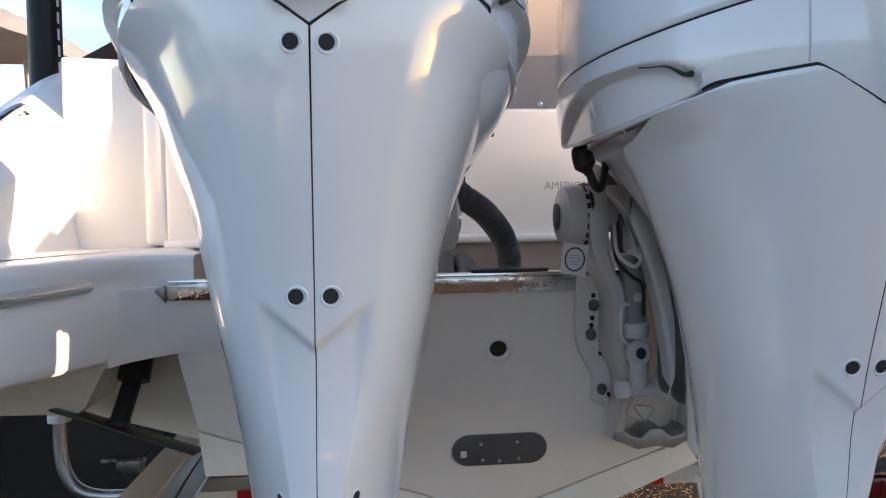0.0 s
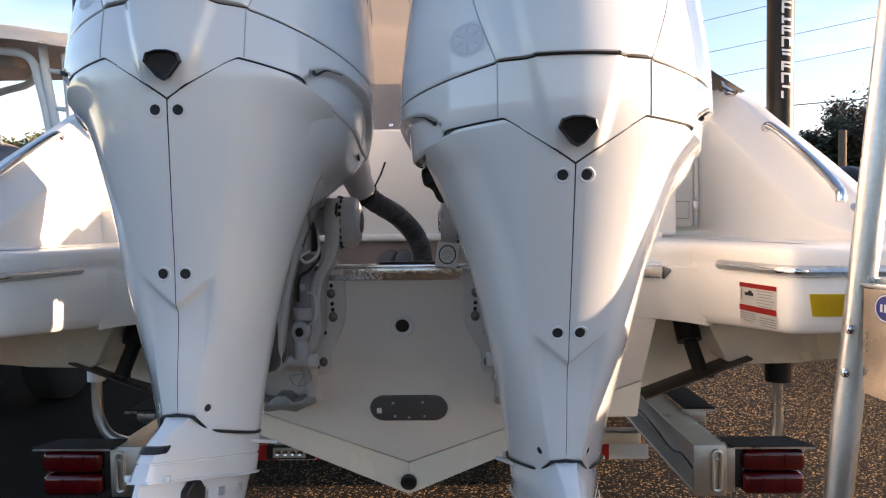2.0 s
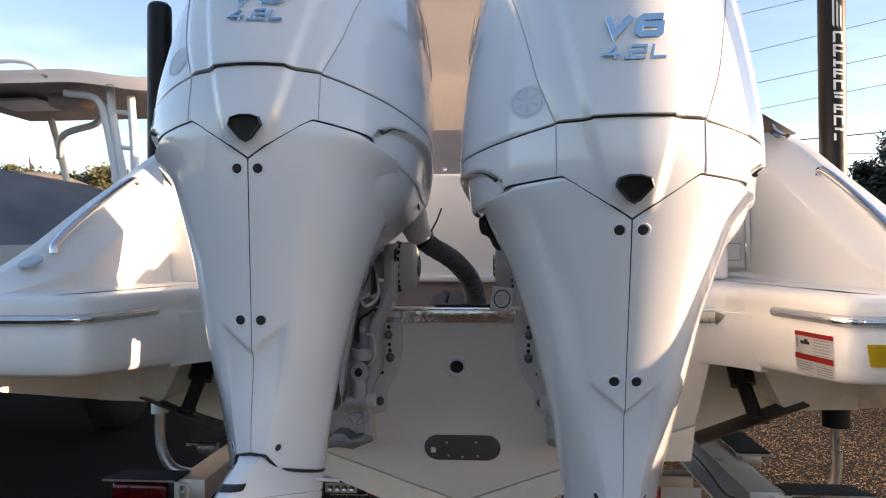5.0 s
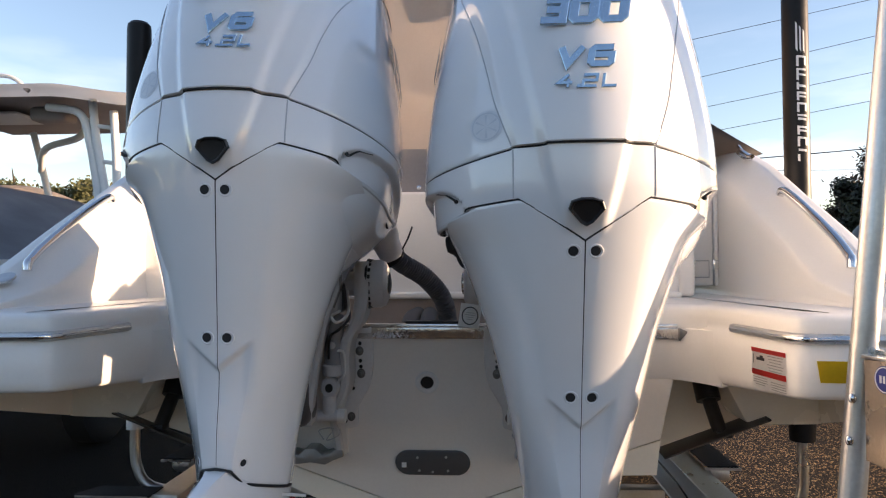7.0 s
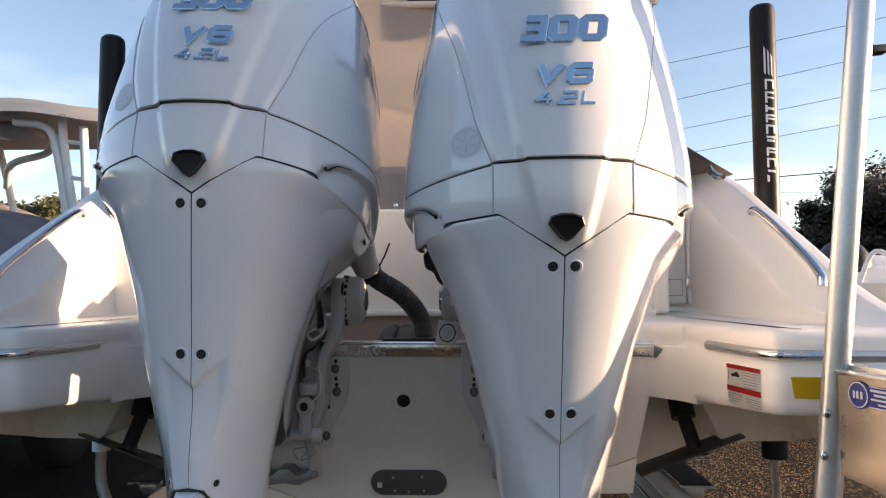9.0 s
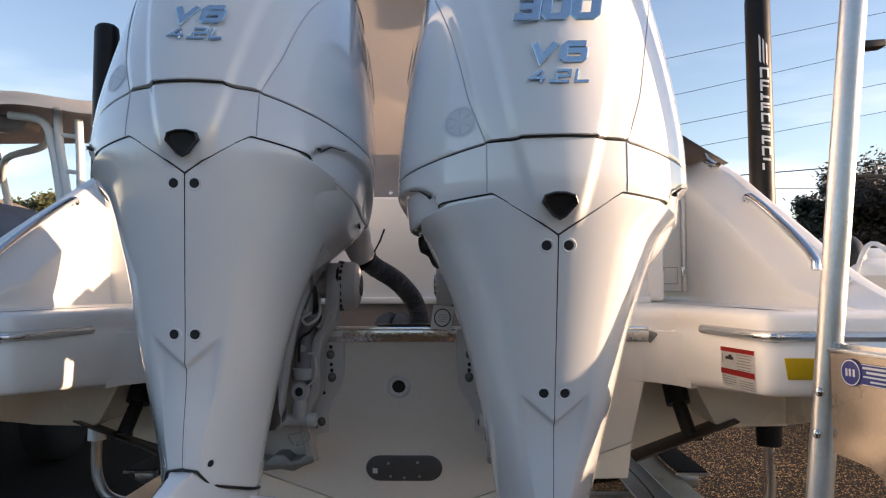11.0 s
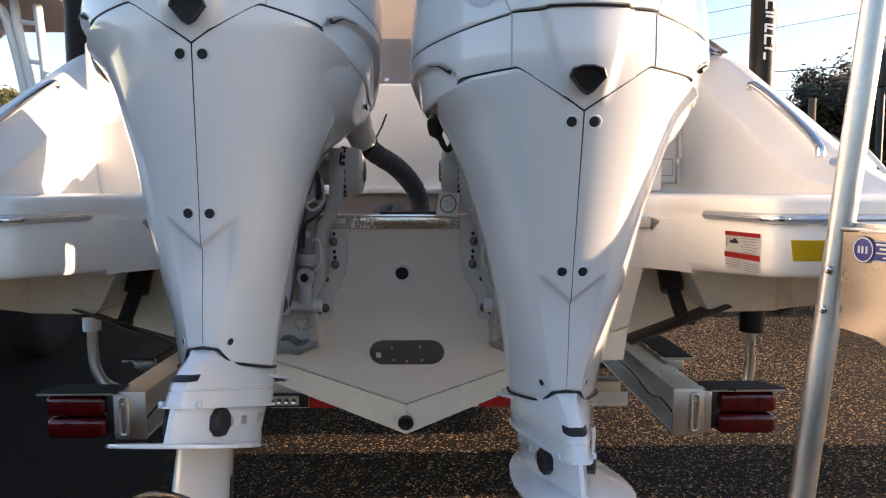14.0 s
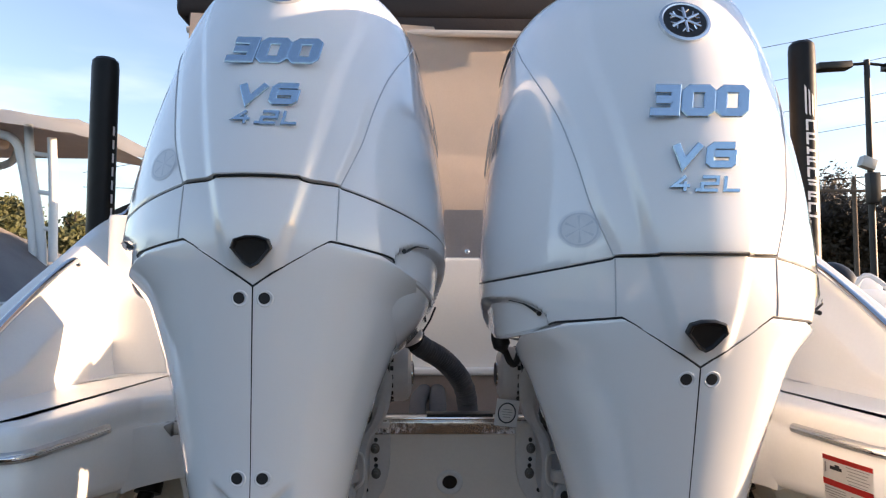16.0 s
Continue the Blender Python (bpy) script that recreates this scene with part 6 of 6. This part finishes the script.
covered_boat(-5.75, 7.3, 1.2, 6.5, 2.36, M_TARP3, "boat under a tan tarpaulin on a trailer")
covered_boat(-9.6, 6.0, 1.2, 6.5, 2.10, M_TARP, "boat under a dark grey tarpaulin on a trailer")

def small_boat():
    b = thing("small_boat", "small white boat with rails and dark engine cover", "boat")
    def hull(u, v):
        a = math.pi * u
        t = step01((v - 0.55) / 0.45)
        # stern stretched aft out of view, raised in steps to block sun
        return Vector((4.3 + 0.78 * math.cos(a) * (1 - 0.6 * t), 0.30 + 9.7 * v, 1.26 + 0.05 * step01((0.072 - v) / 0.003) + 0.08 * step01((0.0546 - v) / 0.003) + 0.15 * v - (0.50 - 0.1 * v) * math.sin(a) ** 0.7))
    bm = sheet(hull, 24, 220)
    bmesh.ops.holes_fill(bm, edges=bm.edges[:])
    part("hull", bm, M_GEL, b)
    part("deck", box((4.3, 4.0, 1.22), (1.40, 6.4, 0.03), 0.01), M_GEL, b)
    part("console", box((4.25, 6.8, 1.38), (0.6, 0.8, 0.5), 0.10, 4), M_GEL, b)
    bm = bmesh.new()
    bmesh.ops.create_uvsphere(bm, u_segments=24, v_segments=14, radius=1)
    part("engine_cover", moved(bm, Matrix.Translation((3.78, 6.1, 1.50)) @ Matrix.Diagonal((0.20, 0.34, 0.26, 1))), M_BLACK, b, "dark glossy engine cover")
    part("seat", box((3.95, 6.0, 1.32), (0.5, 0.5, 0.36), 0.10, 4), M_GEL, b)
    part("rail", tube(spline([(3.70, 5.75, 1.25), (3.80, 5.6, 1.62), (4.05, 5.5, 1.38), (4.22, 5.5, 1.12)], 6), 0.022, 10), M_PVC, b)
    part("rail", tube(spline([(3.95, 5.55, 1.38), (4.2, 5.5, 1.30), (4.12, 5.5, 1.12)], 6), 0.018, 10), M_PVC, b)
    part("frame", box((3.64, 4.0, 0.88), (0.08, 6.6, 0.08), 0.01), M_ALU, b)
    part("frame", box((4.96, 4.0, 0.88), (0.08, 6.6, 0.08), 0.01), M_ALU, b)
    part("cross_member", box((4.3, 3.0, 0.82), (1.4, 0.1, 0.1), 0.01), M_ALU, b)
    # unseen wheel added to shade the ground to starboard
    for y in (2.40,):
        wh = part("tyre", lathe([(0.17, -0.10), (0.25, -0.10), (0.28, -0.08), (0.28, 0.08), (0.25, 0.10), (0.17, 0.10)], 36, Matrix.Translation((3.56, y, 0.28)) @ Matrix.Rotation(radians(90), 4, "Y")), M_TYRE, b)
        part("rim", lathe([(0.17, -0.08), (0.15, -0.06), (0.05, -0.05), (0.02, -0.08), (0.02, 0.08), (0.05, 0.05), (0.15, 0.06), (0.17, 0.08)], 28, Matrix.Translation((3.56, y, 0.28)) @ Matrix.Rotation(radians(90), 4, "Y")), M_ALU, wh)
    # unseen panels added to cast shade bands on the ground
    for y, w in ((2.40, 0.46), (3.30, 0.86)):
        part("shade_panel", box((3.60, y, 0.65), (0.10, w, 0.40), 0.03, 2), M_ALU, b)
    for s in (1, -1):
        for y in (6.2, 7.0):
            wh = part("tyre", lathe([(0.17, -0.10), (0.27, -0.10), (0.30, -0.08), (0.30, 0.08), (0.27, 0.10), (0.17, 0.10)], 40, Matrix.Translation((4.3 + s * 0.80, y, 0.302)) @ Matrix.Rotation(radians(90), 4, "Y")), M_TYRE, b)
            part("rim", lathe([(0.17, -0.08), (0.15, -0.06), (0.05, -0.05), (0.02, -0.08), (0.02, 0.08), (0.05, 0.05), (0.15, 0.06), (0.17, 0.08)], 32, Matrix.Translation((4.3 + s * 0.80, y, 0.302)) @ Matrix.Rotation(radians(90), 4, "Y")), M_ALU, wh)
    return b
small_boat()

# ---- poles, wires, fence, trees ----
lp = thing("street_lamp", "tall black lot light pole with twin heads and floodlights", "street lamp", (12.2, 18, 0))
part("pole", tube([(0, 0, 0), (0, 0, 7.95)], [0.10, 0.075], 16), M_POLE, lp)
part("base", lathe([(0.22, 0), (0.22, 0.55), (0.18, 0.60)], 20), M_PVC, lp)
for s in (-1, 1):
    part("arm", tube([(0, 0, 7.85), (s * 0.55, 0, 7.80)], 0.04, 10), M_POLE, lp)
    part("lamp_head", moved(box((0, 0, 0), (0.95, 0.40, 0.20), 0.03), Matrix.Translation((s * 0.98, 0, 7.74)) @ Matrix.Rotation(radians(4 * s), 4, "Y")), M_POLE, lp)
part("control_box", box((0, -0.08, 4.35), (0.30, 0.25, 0.85), 0.02), M_POLE, lp)
part("floodlight", moved(box((0, 0, 0), (0.40, 0.25, 0.30), 0.02), Matrix.Translation((-0.15, -0.1, 5.03)) @ Matrix.Rotation(radians(20), 4, "Y")), M_LENS, lp, "glass-fronted floodlight")
part("floodlight", moved(box((0, 0, 0), (0.50, 0.25, 0.28), 0.02), Matrix.Translation((0.55, -0.1, 3.98)) @ Matrix.Rotation(radians(5), 4, "Y")), M_POLE, lp)

up = thing("utility_pole", "weathered wooden utility pole with a cross arm and insulators", "utility pole", (25.9, 40, 0))
part("pole", tube([(0, 0, 0), (0, 0, 8.5)], [0.17, 0.12], 12), M_WOOD, up)
part("cross_arm", box((0, -0.15, 7.65), (4.6, 0.12, 0.16), 0.01), M_WOOD, up)
for x in (-2.1, -1.2, 1.2, 2.1):
    part("insulator", lathe([(0.05, 0), (0.09, 0.05), (0.05, 0.12), (0.08, 0.18), (0.03, 0.28)], 12, Matrix.Translation((x, -0.15, 7.72))), M_LENS, up)
for s in (1, -1):
    part("brace", tube([(s * 1.2, -0.1, 7.6), (0, -0.1, 8.35)], 0.03, 8), M_WOOD, up)
lp2 = thing("wooden_post", "short weathered wooden fence post", "post", (17.0, 30, 0))
part("shaft", tube([(0, 0, 0), (0, 0, 5.2)], 0.16, 12), M_WOOD, lp2)

for i, (z0, z1, r) in enumerate(((12.6, 21.0, 0.016), (10.1, 19.1, 0.016), (8.6, 16.6, 0.016), (7.3, 14.7, 0.016), (6.9, 10.1, 0.034), (7.5, 7.4, 0.02))):
    w = thing("power_line", "thin overhead power line across the sky", "power line", group="overhead lines")
    part("wire", tube([(x, 40, z0 + (z1 - z0) * (x - 0) / 40 - 0.5 * math.sin(math.pi * (x + 20) / 90)) for x in range(-20, 72, 4)], r, 6), M_POLE, w)

def foliage(bm_list, c, r, n, size, rng, flat=0.8):
    vs, fs = bm_list
    cl = [(c + Vector((rng.gauss(0, 1), rng.gauss(0, 1), rng.gauss(0, 1) * flat)).normalized() * r * (0.35 + 0.65 * rng.random()), r * (0.22 + 0.25 * rng.random())) for _ in range(26)]
    for _ in range(n):
        q, rr = cl[rng.randrange(len(cl))]
        p = q + Vector((rng.gauss(0, 0.5), rng.gauss(0, 0.5), rng.gauss(0, 0.4))) * rr
        a = Vector((rng.uniform(-1, 1), rng.uniform(-1, 1), rng.uniform(-1, 1))).normalized()
        b = a.orthogonal().normalized()
        s = size * rng.uniform(0.6, 1.4)
        k = len(vs)
        vs.extend([p - a * s, p + b * s * 0.5, p + a * s, p - b * s * 0.5])
        fs.append((k, k + 1, k + 2, k + 3))

def tree(x, y, h, r, m, rng, label):
    t = thing("tree", label, "tree", (x, y, 0), "trees beyond the lot")
    bm = tube(spline([(0, 0, 0), (0.1, 0.05, h * 0.3), (-0.05, 0, h * 0.6), (0.1, 0, h * 0.85)], 4), [0.22 - 0.16 * k / 12 for k in range(13)], 8)
    for k in range(5):
        a = k * 1.3 + rng.random()
        tube([(0, 0, h * (0.4 + 0.08 * k)), (math.cos(a) * r * 0.35, math.sin(a) * r * 0.35, h * (0.55 + 0.08 * k)), (math.cos(a) * r * 0.7, math.sin(a) * r * 0.7, h * (0.62 + 0.08 * k))], [0.09, 0.06, 0.02], 6, bm)
    part("trunk", bm, M_BARK, t)
    L = ([], [])
    foliage(L, Vector((0, 0, h * 0.68)), r, 11000, 0.165, rng)
    foliage(L, Vector((r * 0.3, 0, h * 0.42)), r * 0.95, 8000, 0.175, rng)
    me = bpy.data.meshes.new("crown")
    me.from_pydata([tuple(v) for v in L[0]], [], L[1])
    me.materials.append(m)
    new("crown", me).parent = t

rng = random.Random(4)
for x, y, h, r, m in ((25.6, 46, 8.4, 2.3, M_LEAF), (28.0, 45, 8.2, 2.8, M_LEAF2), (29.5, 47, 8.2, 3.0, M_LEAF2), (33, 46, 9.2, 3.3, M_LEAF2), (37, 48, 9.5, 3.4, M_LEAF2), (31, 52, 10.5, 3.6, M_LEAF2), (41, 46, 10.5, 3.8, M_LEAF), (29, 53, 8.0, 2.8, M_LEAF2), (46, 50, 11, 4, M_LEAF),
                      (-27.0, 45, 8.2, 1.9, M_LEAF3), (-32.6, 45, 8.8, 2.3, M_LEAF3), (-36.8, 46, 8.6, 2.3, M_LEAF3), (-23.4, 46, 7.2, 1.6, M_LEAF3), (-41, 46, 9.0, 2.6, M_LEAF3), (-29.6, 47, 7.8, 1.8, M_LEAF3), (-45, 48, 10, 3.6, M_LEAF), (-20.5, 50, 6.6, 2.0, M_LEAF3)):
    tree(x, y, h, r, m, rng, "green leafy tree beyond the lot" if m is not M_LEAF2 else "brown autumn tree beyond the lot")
L = ([], [])
for k in range(46):
    foliage(L, Vector((-70 + 140 * k / 45 + rng.uniform(-1, 1), 58 + rng.uniform(-3, 3), 2.2 + rng.random())), 3.4, 420, 0.34, rng)
me = bpy.data.meshes.new("woods")
me.from_pydata([tuple(v) for v in L[0]], [], L[1])
me.materials.append(M_LEAF)
tagged(new("woods", me), "dark far hedge and woods along the lot", "woods", kind="stuff")

fn = thing("fence", "black chain-link fence along the lot", "fence")
part("top_rail", tube([(8, 30, 1.9), (60, 30, 1.9)], 0.03, 8), M_POLE, fn)
for k in range(18):
    part("post", tube([(8 + 3 * k, 30, 0), (8 + 3 * k, 30, 2.0)], 0.035, 8), M_POLE, fn)
bm = bmesh.new()
for k in range(130):
    x = 8 + 0.4 * k
    for a, b in (((x, 30, 0.05), (x + 1.85, 30, 1.9)), ((x, 30, 1.9), (x + 1.85, 30, 0.05))):
        tube([a, b], 0.008, 4, bm, cap=False)
part("mesh_wire", bm, M_POLE, fn)
tl = thing("traffic_light", "distant traffic light showing red", "traffic light", (31.0, 48, 0))
part("mast", tube([(0, 0, 0), (0, 0, 3.5)], 0.07, 8), M_POLE, tl)
part("head", box((0, -0.1, 3.2), (0.35, 0.25, 1.0), 0.03), M_POLE, tl)
mr_ = bpy.data.materials.new("red_signal"); mr_.use_nodes = True
mr_.node_tree.nodes["Principled BSDF"].inputs["Base Color"].default_value = (0.5, 0.01, 0.01, 1)
mr_.node_tree.nodes["Principled BSDF"].inputs["Emission Color"].default_value = (1, 0.02, 0.02, 1)
mr_.node_tree.nodes["Principled BSDF"].inputs["Emission Strength"].default_value = 3.0
part("red_signal", lathe([(0.13, 0), (0.13, 0.03), (0.05, 0.06)], 16, Matrix.Translation((0, -0.23, 3.52)) @ Matrix.Rotation(radians(90), 4, "X")), mr_, tl)

# ---- behind the camera: unseen boats and woods added for reflections ----
covered_boat(-7.5, -12.5, 1.2, 6.5, 2.2, M_TARP, "boat under a grey tarpaulin across the lot")
covered_boat(-3.6, -13.0, 1.2, 6.5, 2.0, M_GEL2, "boat under a pale cover across the lot")
covered_boat(0.6, -13.5, 1.2, 6.5, 2.3, M_TARP2, "boat under a tan cover across the lot")
covered_boat(4.4, -13.0, 1.2, 6.5, 1.9, M_GEL2, "white covered boat across the lot")
L = ([], [])
for k in range(40):
    t = radians(128 + 150 * k / 39)
    foliage(L, Vector((math.sin(t) * 48, math.cos(t) * 48, 3.0 + rng.random() * 2)), 4.2, 420, 0.40, rng)
me = bpy.data.meshes.new("woods")
me.from_pydata([tuple(v) for v in L[0]], [], L[1])
me.materials.append(M_LEAF)
tagged(new("woods", me), "dark woods behind the lot", "woods", kind="stuff")
